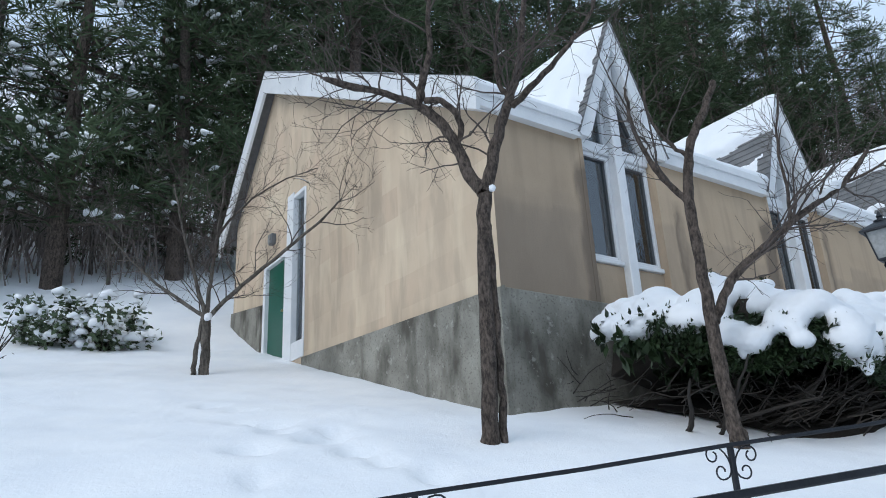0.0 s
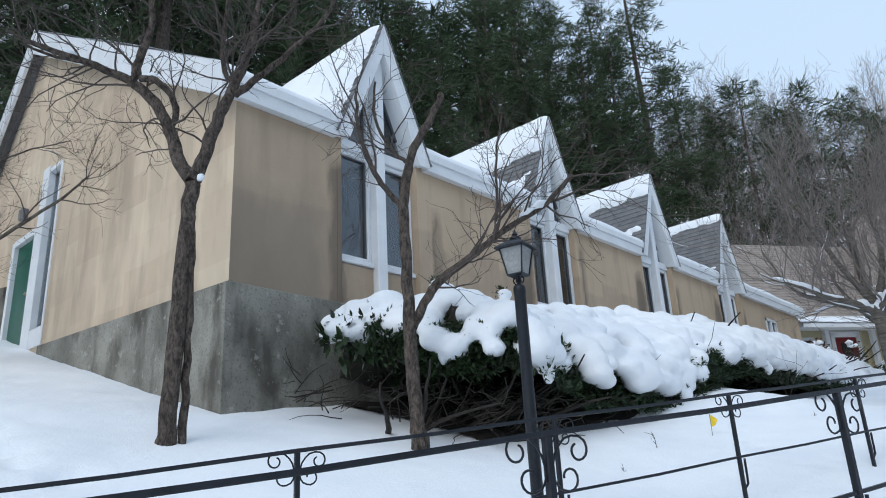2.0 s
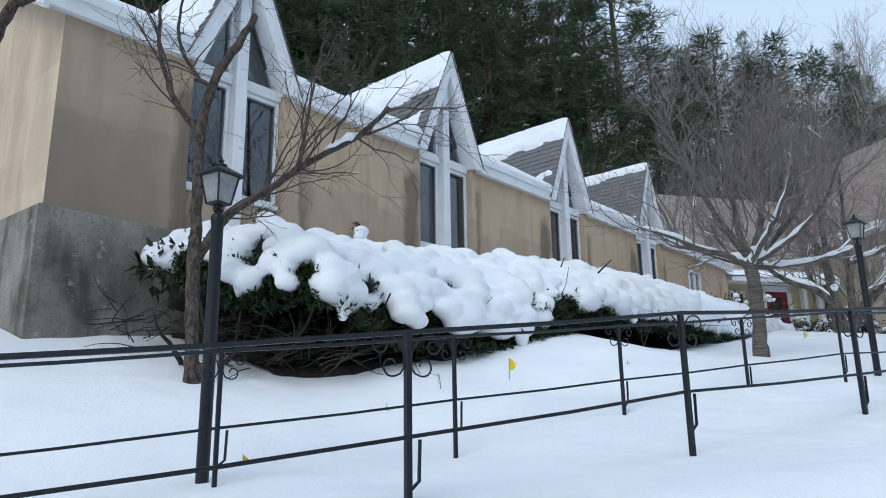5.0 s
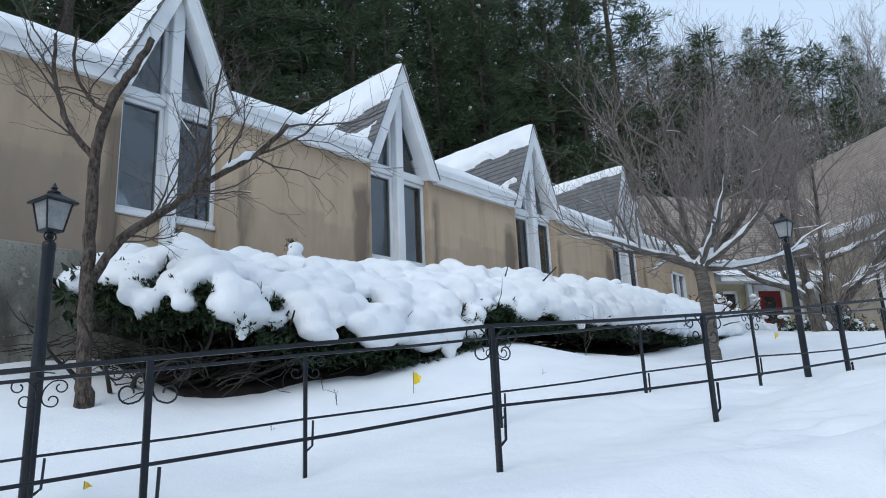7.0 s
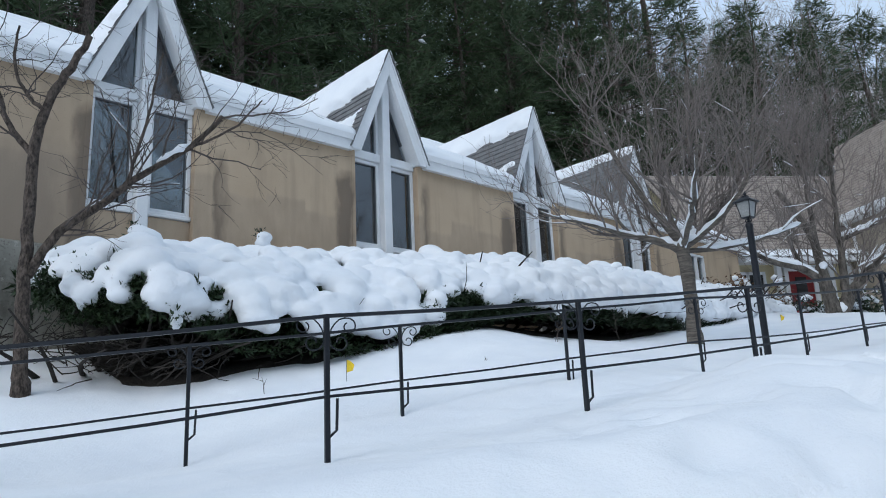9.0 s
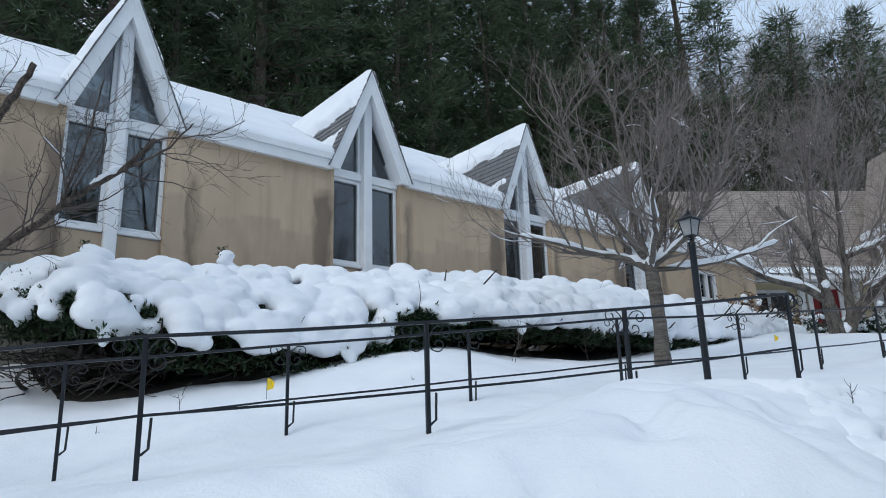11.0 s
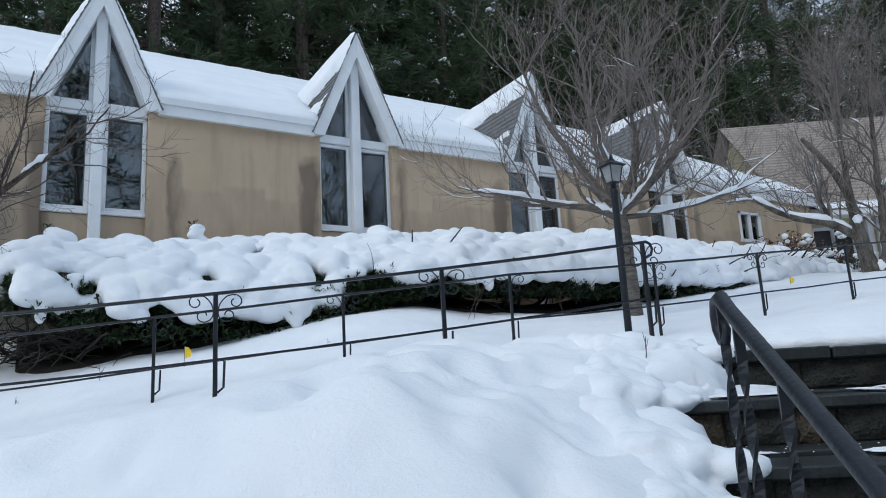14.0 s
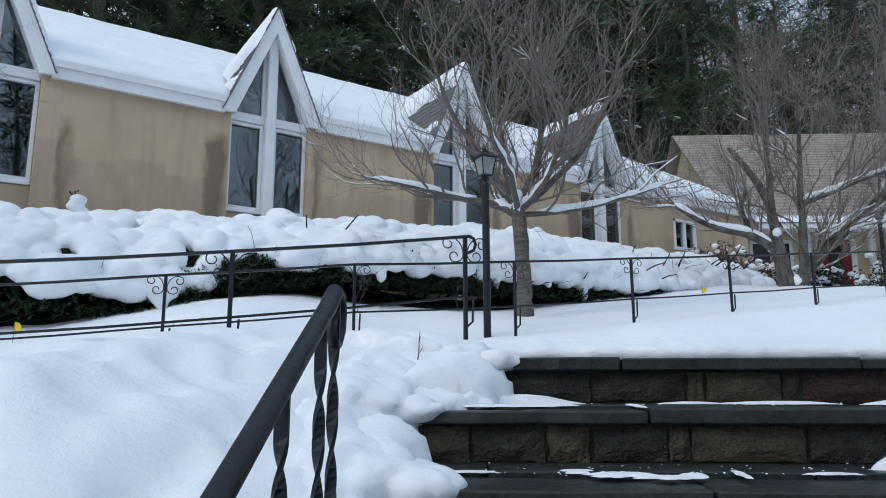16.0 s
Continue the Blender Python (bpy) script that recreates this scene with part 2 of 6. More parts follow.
    c = blend(ns, ls, ramp(ns, ls, fine, [(0.56, (0, 0, 0)), (0.75, (0.30, 0.30, 0.30))]), c, (0.22, 0.18, 0.13))
    ls.new(c, b.inputs["Base Color"])
    bumped(ns, ls, b, blend(ns, ls, 0.4, fine, mid), 0.5, 0.012)
    return m


SNOW = snow_material()
STUCCO = stucco_material()
STUCCO_WORN = panel_material()
CONCRETE = stained_material("concrete", (0.165, 0.158, 0.135), (0.33, 0.317, 0.272), (0.085, 0.078, 0.063))
PAINT = grained("white_paint", (0.66, 0.68, 0.70), (0.80, 0.81, 0.82), 3, 0.5, bump=0.1)
GREEN = grained("green_paint", (0.010, 0.085, 0.055), (0.014, 0.105, 0.068), 3, 0.4, bump=0.05)
DARKFRAME = grained("dark_frame", (0.10, 0.11, 0.12), (0.16, 0.17, 0.18), 5, 0.5)
GLASS = glass_material()
SHINGLE = grained("slate_shingle", (0.11, 0.115, 0.12), (0.21, 0.21, 0.21), 5, 0.85, bump=0.4)
IRON = grained("black_iron", (0.010, 0.012, 0.016), (0.022, 0.025, 0.032), 8, 0.45, 0.3, bump=0.25)
BARK = grained("bark", (0.030, 0.023, 0.019), (0.145, 0.114, 0.094), 26, 0.95, stretch=(1, 1, 0.45), bump=1.0, fine=70, depth=0.03, lo=0.40, hi=0.62)
BARK_GREY = grained("grey_bark", (0.050, 0.044, 0.038), (0.18, 0.158, 0.136), 9, 0.95, stretch=(1, 1, 0.4), bump=1.0, fine=40, depth=0.04, lo=0.40, hi=0.62)
TWIG = grained("twig_bark", (0.050, 0.040, 0.036), (0.115, 0.095, 0.085), 9, 0.95, bump=0.1)
PALE_TWIG = grained("pale_twig_bark", (0.115, 0.097, 0.089), (0.24, 0.206, 0.188), 9, 0.95, bump=0.1)
CHERRY = grained("banded_bark", (0.060, 0.052, 0.045), (0.20, 0.175, 0.150), 7, 0.85, stretch=(0.7, 0.7, 5.0), bump=0.8, fine=30, depth=0.02, lo=0.38, hi=0.64)
BLUESTONE = grained("bluestone", (0.010, 0.013, 0.013), (0.040, 0.046, 0.045), 3, 0.38, bump=0.6, fine=30, depth=0.015, spec=0.3)
LAMPGLASS = grained("lamp_glass", (0.20, 0.205, 0.20), (0.36, 0.365, 0.36), 9, 0.15)
# the dimness of the rooms is put into this grey
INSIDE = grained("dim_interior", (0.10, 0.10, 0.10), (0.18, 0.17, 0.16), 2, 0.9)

# ---------------------------------------------------------------- ground


def ground_height(x, y):
    """Snow surface: a road, a bank up to the railed path, and a lawn rising to the woods."""
    x, y = np.asarray(x, float), np.asarray(y, float)
    s = (x - 4.3) * 0.947 - (y - 0.18) * 0.32
    d = (x - 4.3) * 0.32 + (y - 0.18) * 0.947
    q = 0.6 * x + 0.8 * y
    p = 0.8 * x - 0.6 * y
    base = 1.27 + 0.42 * smoothstep(s, 1.6, 5.8) + 0.10 * np.clip(s - 6, 0, 8)
    base = base + 0.11 * np.clip(s, -6, 0) * (1 - smoothstep(d, 1.6, 4.2))
    base = base - 0.14 * (1 - smoothstep(s, 0.3, 2.2)) * (1 - smoothstep(d, 1.5, 3.6))
    base = base + 0.15 * smoothstep(s, 0.8, 2.2) * (1 - smoothstep(s, 4.0, 6.5)) * smoothstep(d, 0.7, 1.8)
    steep = 0.25 - 0.125 * smoothstep(s, 4.2, 9) - 0.025 * smoothstep(s, 14, 20)
    up = np.clip(d - 1.3, 0, None)
    rise = steep * (np.sqrt(up * up + 0.25) - 0.5) + 0.0022 * np.clip(up, 0, 20) ** 2
    rise = rise + 0.22 * np.clip(d - 13, 0, 80) * (1 - smoothstep(s, 4, 12)) + 0.55 * np.clip(0.75 * x + 0.66 * y - 36, 0, 70)
    z = base + np.where(d > 0, rise, 0)
    mound = 0.16 * np.exp(-((x - 8.5) ** 2 + (y + 1.75) ** 2) / 0.7)
    z = z + mound
    bank = smoothstep(q, 0.55, 2.6)
    z = z * bank
    beside = 1.10 + (q - 2.65) * 0.383 + 0.02 * np.sin(3.1 * q + 1.7 * p)
    mix = smoothstep(p, 7.2, 8.9) * (p < 13.3) * (1 - smoothstep(q, 4.0, 4.6)) * smoothstep(q, 0.2, 0.6)
    return z + np.minimum(beside - z, 0) * mix


def ground_relief(x, y):
    z = 0.05 * noise.noise(Vector((x * 0.45, y * 0.45, 3.1))) + 0.022 * noise.noise(Vector((x * 1.7, y * 1.7, 7.7)))
    heap = math.exp(-((x - 8.2) ** 2 + (y + 2.4) ** 2) / 4.5)
    z += (0.008 + 0.016 * heap) * noise.noise(Vector((x * 3.0, y * 3.0, 1.3))) + (0.004 + 0.012 * heap) * noise.noise(Vector((x * 6.5, y * 6.5, 4.3)))
    if heap > 0.05:
        dent = noise.noise(Vector((x * 4.1, y * 4.1, 12.7)))
        z -= 0.06 * heap ** 0.4 * max(0.0, dent - 0.22)
        z += 0.045 * heap * noise.noise(Vector((x * 1.9, y * 1.9, 20.3)))
    return z


def gz(x, y):
    return float(ground_height(x, y)) + ground_relief(x, y)


def axis(fine0, fine1, step, far0, far1, growth=1.22):
    a = list(np.arange(fine0, fine1 + 1e-6, step))
    d, x = step, fine1
    while x < far1:
        d *= growth
        x += d
        a.append(x)
    d, x = step, fine0
    while x > far0:
        d *= growth
        x -= d
        a.insert(0, x)
    return np.array(a)


FOOT = [(2.77, 5.85), (2.68, 5.6), (2.62, 5.07), (2.65, 4.72), (2.34, 6.04), (2.44, 6.4), (2.44, 7.4), (2.3, 7.9), (1.9, 5.4), (1.72, 4.78), (2.89, 4.42), (2.5, 5.5), (2.2, 6.6)]
PITS = [(8.2, -2.3), (8.75, -2.7), (8.3, -3.0), (9.1, -2.35), (7.8, -2.7), (8.6, -1.9), (9.4, -2.05), (7.3, -2.4), (7.9, -3.25), (6.5, -2.0), (7.0, -3.0), (8.0, -1.9), (6.9, -1.6), (7.6, -2.05)]


def build_ground():
    xs, ys = axis(-2, 22, 0.1, -500, 600), axis(-6, 15, 0.1, -500, 600)
    finer = lambda a, lo, hi: np.concatenate([a[a < lo - 0.02], np.arange(lo, hi, 0.042), a[a > hi + 0.02]])
    xs, ys = finer(xs, 5.6, 10.2), finer(ys, -4.6, -0.2)
    X, Y = np.meshgrid(xs, ys)
    Z = ground_height(X, Y)
    q, p = 0.6 * X + 0.8 * Y, 0.8 * X - 0.6 * Y
    rel = np.array([[ground_relief(x, y) + 0.008 * noise.noise(Vector((x * 6, y * 6, 0))) for x in xs] for y in ys])
    Z = Z + rel * smoothstep(q, 0.6, 2.2)
    rg = random.Random(8)
    dents = [(rg.gauss(7.9, 1.0), rg.gauss(-2.4, 0.8)) for _ in range(95)]
    for k, (fx, fy) in enumerate(FOOT + PITS + dents):
        r = 0.10 + 0.03 * (k % 3) if k < len(FOOT + PITS) else rg.uniform(0.055, 0.11)
        deep = 0.13 if k < len(FOOT) else 0.075 if k < len(FOOT + PITS) else rg.uniform(0.01, 0.055)
        Z = Z - deep * np.exp(-(((X - fx) ** 2 + (Y - fy) ** 2) / r ** 2) ** 1.5)
    # the stairs and the walk stay clear of snow
    edge = 9.04 + 0.06 * np.sin(q * 9) + 0.04 * np.sin(q * 23) + 0.42 * smoothstep(q, 3.4, 3.9)
    stair = smoothstep(p, edge - 0.11, edge + 0.11) * (1 - smoothstep(q, 4.10, 4.20)) * (p < 13.2) * (q > -0.2)
    Z = Z * (1 - stair) + (-0.6) * stair
    slump = 1.04 + 0.245 * np.floor((q - 2.65) / 0.64) + 0.03 + 0.85 * np.clip(edge - p, 0, 2) + 0.03 * np.sin(7 * q + 4 * p)
    Z = np.where((p > 8.2) & (p < 13.2) & (q > 0.3) & (q < 4.15) & (stair < 0.9), np.minimum(Z, np.maximum(slump, -0.6)), Z)
    lip = smoothstep(p, 8.9, 9.3) * (p < 13.4) * (1 - smoothstep(q, 4.15, 5.0)) * (q > 4.08)
    Z = Z * (1 - lip) + lip * np.minimum(Z, 1.60 + 0.13 * smoothstep(q, 4.1, 4.9)) * (1 - stair) + lip * stair * -0.6
    nx, ny = len(xs), len(ys)
    verts = np.stack([X, Y, Z], -1).reshape(-1, 3)
    i = np.arange((ny - 1) * nx).reshape(ny - 1, nx)[:, :-1].ravel()
    faces = np.stack([i, i + 1, i + nx + 1, i + nx], -1)
    me = bpy.data.meshes.new("ground")
    me.from_pydata(verts.tolist(), [], faces.tolist())
    me.materials.append(SNOW)
    me.polygons.foreach_set("use_smooth", [True] * len(me.polygons))
    tagged(new("ground", me), "deep trodden snow over lawn, path and wooded hillside", "snowy ground", kind="structure")


build_ground()

# ---------------------------------------------------------------- the long building
WX, FY = 4.90, 6.0
GABLES = [7.18, 11.40, 15.46, 19.45]
GABLE_TOP = 7.98
HALF = 0.74
EAVE, RIDGE_Y, RIDGE_Z, BACK_Y = 5.95, 13.25, 10.35, 15.5
END_X = 25.0
PITCH = (RIDGE_Z - 6.12) / (RIDGE_Y - 5.92)


def roof_z(y):
    return 6.12 + PITCH * (y - 5.92)


def valley(x):
    """Where the main slope starts: at the eave, or behind a gable's own roof."""
    near = min(abs(x - g) for g in GABLES)
    return 5.92 + max(0.0, GABLE_TOP - near * 2.45 - 6.12) / PITCH


def build_shell():
    w = Mesh()
    top = lambda y: EAVE + (RIDGE_Z - 0.18 - EAVE) * (y - FY) / (RIDGE_Y - FY) if y <= RIDGE_Y else RIDGE_Z - 0.18 - (y - RIDGE_Y) * 1.12

    def strip(y0, y1, z0, z1=None):
        cuts = [y0] + [c for c in (RIDGE_Y,) if y0 < c < y1] + [y1]
        for a, b in zip(cuts, cuts[1:]):
            za, zb = (z1, z1) if z1 else (top(a), top(b))
            m = 0.3 if a == FY else 0.0
            w.hexa([(WX, a, z0), (WX + 0.3, a + m, z0), (WX + 0.3, b, z0), (WX, b, z0), (WX, a, za), (WX + 0.3, a + m, za), (WX + 0.3, b, zb), (WX, b, zb)])

    strip(FY, 11.53, 1.2)
    strip(11.53, 12.38, 1.2, 3.9)
    strip(11.53, 12.38, 7.12)
    strip(12.38, 13.56, 6.12)
    strip(13.56, BACK_Y, 1.2)
    ob = part("wall_west", w, STUCCO)
    tagged(ob, "beige stucco end wall with faded repair patches", "wall", kind="structure")
    s = Mesh()
    xs = [WX] + [v for g in GABLES for v in (g - HALF, g + HALF)] + [21.9, 22.75, END_X]
    spans = list(zip(xs[0::2], xs[1::2]))
    for a, b in spans:
        m = 0.3 if a == WX else 0.0
        z = EAVE if a == WX else EAVE + 0.1
        s.hexa([(a, FY, 1.2), (b, FY, 1.2), (b, FY + 0.3, 1.2), (a + m, FY + 0.3, 1.2), (a, FY, z), (b, FY, z), (b, FY + 0.3, z), (a + m, FY + 0.3, z)])
    s.box(21.9, 22.75, FY, FY + 0.3, 1.2, 4.75)
    s.box(21.9, 22.75, FY, FY + 0.3, 5.5, EAVE + 0.1)
    for g in GABLES:
        s.box(g - HALF, g + HALF, FY + 0.10, FY + 0.28, 1.2, 4.24)
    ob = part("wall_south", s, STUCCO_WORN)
    tagged(ob, "weathered tan stucco wall with dark water stains", "wall", kind="structure")
    n = Mesh().box(WX + 0.3, END_X, BACK_Y - 0.3, BACK_Y, 1.2, 7.9).box(END_X - 0.3, END_X, FY + 0.3, BACK_Y - 0.3, 1.2, 6.0)
    n.box(WX + 0.3, END_X - 0.3, 10.0, 10.15, 1.2, 8.0)
    tagged(part("wall_north", n, STUCCO), "plain stucco back walls", "wall", kind="structure")
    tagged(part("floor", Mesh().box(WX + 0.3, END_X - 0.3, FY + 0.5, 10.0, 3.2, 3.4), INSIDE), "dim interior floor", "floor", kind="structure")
    # concrete plinth
    c, c2, c3 = Mesh(), Mesh(), Mesh()
    c.hexa([(WX - 0.07, FY - 0.07, 1.0), (WX, FY - 0.07, 1.0), (WX, 11.45, 1.0), (WX - 0.07, 11.45, 1.0), (WX - 0.07, FY - 0.07, 3.66), (WX, FY - 0.07, 3.69), (WX, 11.45, 3.89), (WX - 0.07, 11.45, 3.86)])
    c2.hexa([(WX, FY - 0.07, 1.0), (9.5, FY - 0.07, 1.0), (9.5, FY, 1.0), (WX, FY, 1.0), (WX, FY - 0.07, 3.66), (9.5, FY - 0.07, 3.60), (9.5, FY, 3.65), (WX, FY, 3.69)])
    c3.hexa([(WX - 0.05, 13.62, 1.0), (WX, 13.62, 1.0), (WX, BACK_Y, 1.0), (WX - 0.05, BACK_Y, 1.0), (WX - 0.05, 13.62, 5.3), (WX, 13.62, 5.32), (WX, BACK_Y, 5.58), (WX - 0.05, BACK_Y, 5.56)])
    for m in (c, c2, c3):
        tagged(part("plinth", m, CONCRETE), "stained grey concrete plinth under the stucco", "plinth", kind="structure")


def build_roof():
    r = Mesh()
    x0, x1 = WX - 0.25, END_X + 0.3
    cuts = [x0] + [g + 0.08 * k for g in GABLES for k in range(-10, 11)] + [x1]
    for a, b in zip(cuts, cuts[1:]):
        ya, yb = valley(a), valley(b)
        za, zb = roof_z(ya), roof_z(yb)
        r.hexa([(a, ya, za - 0.12), (b, yb, zb - 0.12), (b, RIDGE_Y, RIDGE_Z - 0.12), (a, RIDGE_Y, RIDGE_Z - 0.12), (a, ya, za), (b, yb, zb), (b, RIDGE_Y, RIDGE_Z), (a, RIDGE_Y, RIDGE_Z)])
    r.hexa([(x0, RIDGE_Y, RIDGE_Z - 0.12), (x1, RIDGE_Y, RIDGE_Z - 0.12), (x1, 15.9, 7.3), (x0, 15.9, 7.3), (x0, RIDGE_Y, RIDGE_Z), (x1, RIDGE_Y, RIDGE_Z), (x1, 15.9, 7.42), (x0, 15.9, 7.42)])
    roof = tagged(part("roof", r, SHINGLE), "grey shingled roof under a thick blanket of snow", "roof", kind="structure")
    # rake boards on the end wall, fascia between the gables
    t = Mesh()
    t.prism([(x0 - 0.03, 5.86, 5.80), (x0 - 0.03, RIDGE_Y, RIDGE_Z - 0.38), (x0 - 0.03, RIDGE_Y, RIDGE_Z + 0.13), (x0 - 0.03, 5.86, 6.25)], (0.06, 0, 0))
    t.prism([(x0 - 0.03, RIDGE_Y, RIDGE_Z - 0.38), (x0 - 0.03, 15.95, 7.0), (x0 - 0.03, 15.95, 7.46), (x0 - 0.03, RIDGE_Y, RIDGE_Z + 0.13)], (0.06, 0, 0))
    t.prism([(x0, 5.93, 5.86), (x0, RIDGE_Y, RIDGE_Z - 0.2), (x0, RIDGE_Y, RIDGE_Z - 0.16), (x0, 5.93, 5.9)], (0.27, 0, 0))
    tagged(part("trim", t, PAINT), "white painted rake boards on the gable end", "roof trim", kind="structure")
    f = Mesh()
    edges = [x0] + [v for g in GABLES for v in (g - 0.83, g + 0.83)] + [x1]
    for a, b in zip(edges[0::2], edges[1::2]):
        f.box(a, b, 5.87, 5.92, 5.88, 6.15)
        f.box(a, b, 5.84, 5.87, 6.05, 6.16)
        f.box(a, b, 5.92, 6.0, 5.90, 5.95)
    tagged(part("fascia", f, PAINT), "white painted fascia boards along the eaves", "fascia", kind="structure")
    return roof


def lumpy(x, y, z, a, s):
    return a * noise.noise(Vector((x * s, y * s, z * s)))


def build_roof_snow():
    """A soft sheet over the main slope, with a rounded lip at the eave."""
    xs = np.arange(WX - 0.28, END_X + 0.3, 0.08)
    ys = [5.90, 5.85, 5.84, 5.87, 5.94, 6.05, 6.22, 6.5, 6.9, 7.4, 8.0, 8.8, 9.6, 10.5, 11.5, 12.4, 13.0, 13.25, 13.5, 14.2, 15.2]
    off = [0.012, 0.03, 0.09, 0.14, 0.17, 0.18] + [0.18] * 15
    verts, faces = [], []
    for x in xs:
        near = min(abs(x - g) for g in GABLES)
        for y, h in zip(ys, off):
            zz = roof_z(y) if y <= RIDGE_Y else RIDGE_Z - 1.1 * (y - RIDGE_Y)
            if y < valley(x) - 0.12 and near < 0.8:
                y, zz = valley(x) - 0.12, roof_z(valley(x) - 0.12) - 0.16
            wob = lumpy(x, y, 0, 0.035, 0.9) + lumpy(x, y, 5, 0.012, 4)
            verts.append((x, y, zz + h + wob * min(1, h * 7)))
    n = len(ys)
    for i in range(len(xs) - 1):
        for j in range(n - 1):
            if (Vector(verts[i * n + j]) - Vector(verts[i * n + j + 1])).length < 1e-4 and (Vector(verts[(i + 1) * n + j]) - Vector(verts[(i + 1) * n + j + 1])).length < 1e-4:
                continue
            faces.append((i * n + j, (i + 1) * n + j, (i + 1) * n + j + 1, i * n + j + 1))
    m = Mesh().add(verts, faces)
    tagged(part("roof_snow", m, SNOW, smooth=True), "thick smooth snow lying on the main roof", "snow", kind="structure")


def build_gable(index, g):
    """A glazed gable: post, frames, panes, rake boards and its own little roof."""
    base = new("window_%d" % index)
    tagged(base, "tall white-framed gable window with a heavy centre post", "gable window", kind="structure")
    top, low = GABLE_TOP, 6.0
    y0, y1 = 5.86, 5.93
    gy = FY + 0.18
    for side in (-1, 1):
        a = Mesh()
        a.prism([(g + side * 0.845, y0, low - 0.09), (g + side * 0.66, y0, low - 0.09), (g, y0, top - 0.46), (g, y0, top)], (0, y1 - y0, 0))
        part("rake_board", a, PAINT, base, bevel=0.006)
        e = Mesh().prism([(g + side * 0.87, y0 - 0.012, low - 0.06), (g + side * 0.83, y0 - 0.012, low - 0.10), (g, y0 - 0.012, top - 0.085), (g, y0 - 0.012, top + 0.012)], (0, 0.012, 0))
        part("edge_strip", e, PAINT, base)
        b = Mesh()
        b.prism([(g + side * 0.75, y1, low - 0.06), (g + side * 0.655, y1, low - 0.06), (g, y1, top - 0.47), (g, y1, top - 0.22)], (0, gy - y1 + 0.06, 0))
        part("soffit", b, PAINT, base)
        j = Mesh().box(g + side * HALF - 0.035, g + side * HALF + 0.035, FY - 0.006, gy + 0.1, 3.5, low + 0.1)
        part("jamb", j, STUCCO_WORN, base)
        xa, xb = sorted((g + side * (HALF - 0.037), g + side * 0.086))
        fr = Mesh()
        fr.box(xa, xa + 0.062, gy - 0.06, gy + 0.05, 4.32, 5.86).box(xb - 0.062, xb, gy - 0.06, gy + 0.05, 4.32, 5.86)
        fr.box(xa + 0.062, xb - 0.062, gy - 0.06, gy + 0.05, 4.32, 4.375).box(xa + 0.062, xb - 0.062, gy - 0.06, gy + 0.05, 5.80, 5.86)
        frame_ob = part("window_frame", fr, PAINT, base, bevel=0.008)
        bead = Mesh()
        bead.box(xa + 0.062, xa + 0.074, gy - 0.03, gy + 0.02, 4.375, 5.80).box(xb - 0.074, xb - 0.062, gy - 0.03, gy + 0.02, 4.375, 5.80)
        bead.box(xa + 0.074, xb - 0.074, gy - 0.03, gy + 0.02, 4.375, 4.387).box(xa + 0.074, xb - 0.074, gy - 0.03, gy + 0.02, 5.788, 5.80)
        part("sash", bead, DARKFRAME, frame_ob)
        part("transom", Mesh().box(xa, xb, gy - 0.10, gy + 0.05, 5.865, 6.02), PAINT, base, bevel=0.012)
        part("window_sill", Mesh().box(xa - 0.01, xb, gy - 0.12, gy + 0.08, 4.25, 4.315), PAINT, base, bevel=0.012)
        pane = part("pane", Mesh().box(xa + 0.06, xb - 0.06, gy, gy + 0.012, 4.37, 5.81), GLASS, frame_ob)
        pane.visible_shadow = False
        # triangular light above the transom
        inner, outer = g + side * 0.086, g + side * (HALF - 0.05)
        slope = (top - 0.47 - low) / 0.655
        zt = top - 0.50 - 0.086 * slope
        light = [(inner, gy, 6.02), (outer, gy, 6.02), (inner, gy, zt + 0.06)]
        tri = part("pane", Mesh().prism(light if side < 0 else light[::-1], (0, 0.012, 0)), GLASS, base)
        tri.visible_shadow = False
        stop = Mesh().prism([(inner, gy - 0.05, 6.02), (inner + side * 0.05, gy - 0.05, 6.02), (inner + side * 0.05, gy - 0.05, zt - 0.05 * slope), (inner, gy - 0.05, zt)], (0, 0.1, 0))
        part("upper_frame", stop, PAINT, base)
        rim = Mesh().prism([(outer - side * 0.02, gy - 0.035, 6.02), (outer - side * 0.055, gy - 0.035, 6.02), (inner + side * 0.05, gy - 0.035, zt - 0.05 * slope - 0.06), (inner + side * 0.05, gy - 0.035, zt - 0.05 * slope + 0.03)], (0, 0.06, 0))
        part("upper_sash", rim, DARKFRAME, base)
    part("post", Mesh().box(g - 0.085, g + 0.085, FY - 0.015, gy + 0.08, 2.2, top - 0.47), PAINT, base, bevel=0.014)
    # dim panels added under the little roof to block sky behind the panes
    for side in (-1, 1):
        added_lining = Mesh().prism([(g + side * 0.80, gy + 0.07, low - 0.06), (g + side * 0.76, gy + 0.07, low - 0.06), (g, gy + 0.07, top - 0.12), (g, gy + 0.07, top - 0.05)], (0, 3.3, 0))
        part("added_lining", added_lining, INSIDE, base)
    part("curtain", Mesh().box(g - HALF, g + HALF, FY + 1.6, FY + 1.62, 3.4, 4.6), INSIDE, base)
    tag_card = Mesh().box(g - 0.66 + 0.04, g - 0.66 + 0.11, gy + 0.014, gy + 0.02, 4.42, 4.52)
    part("window_card", tag_card, PAINT, base, "small white card inside the pane")
    # the little roof, laid in courses of tabs
    rng = random.Random(100 + index)
    band = {1: (0.5, 0.5), 2: (0.36, 0.60), 3: (0.30, 0.74), 4: (0.22, 0.90)}[index]
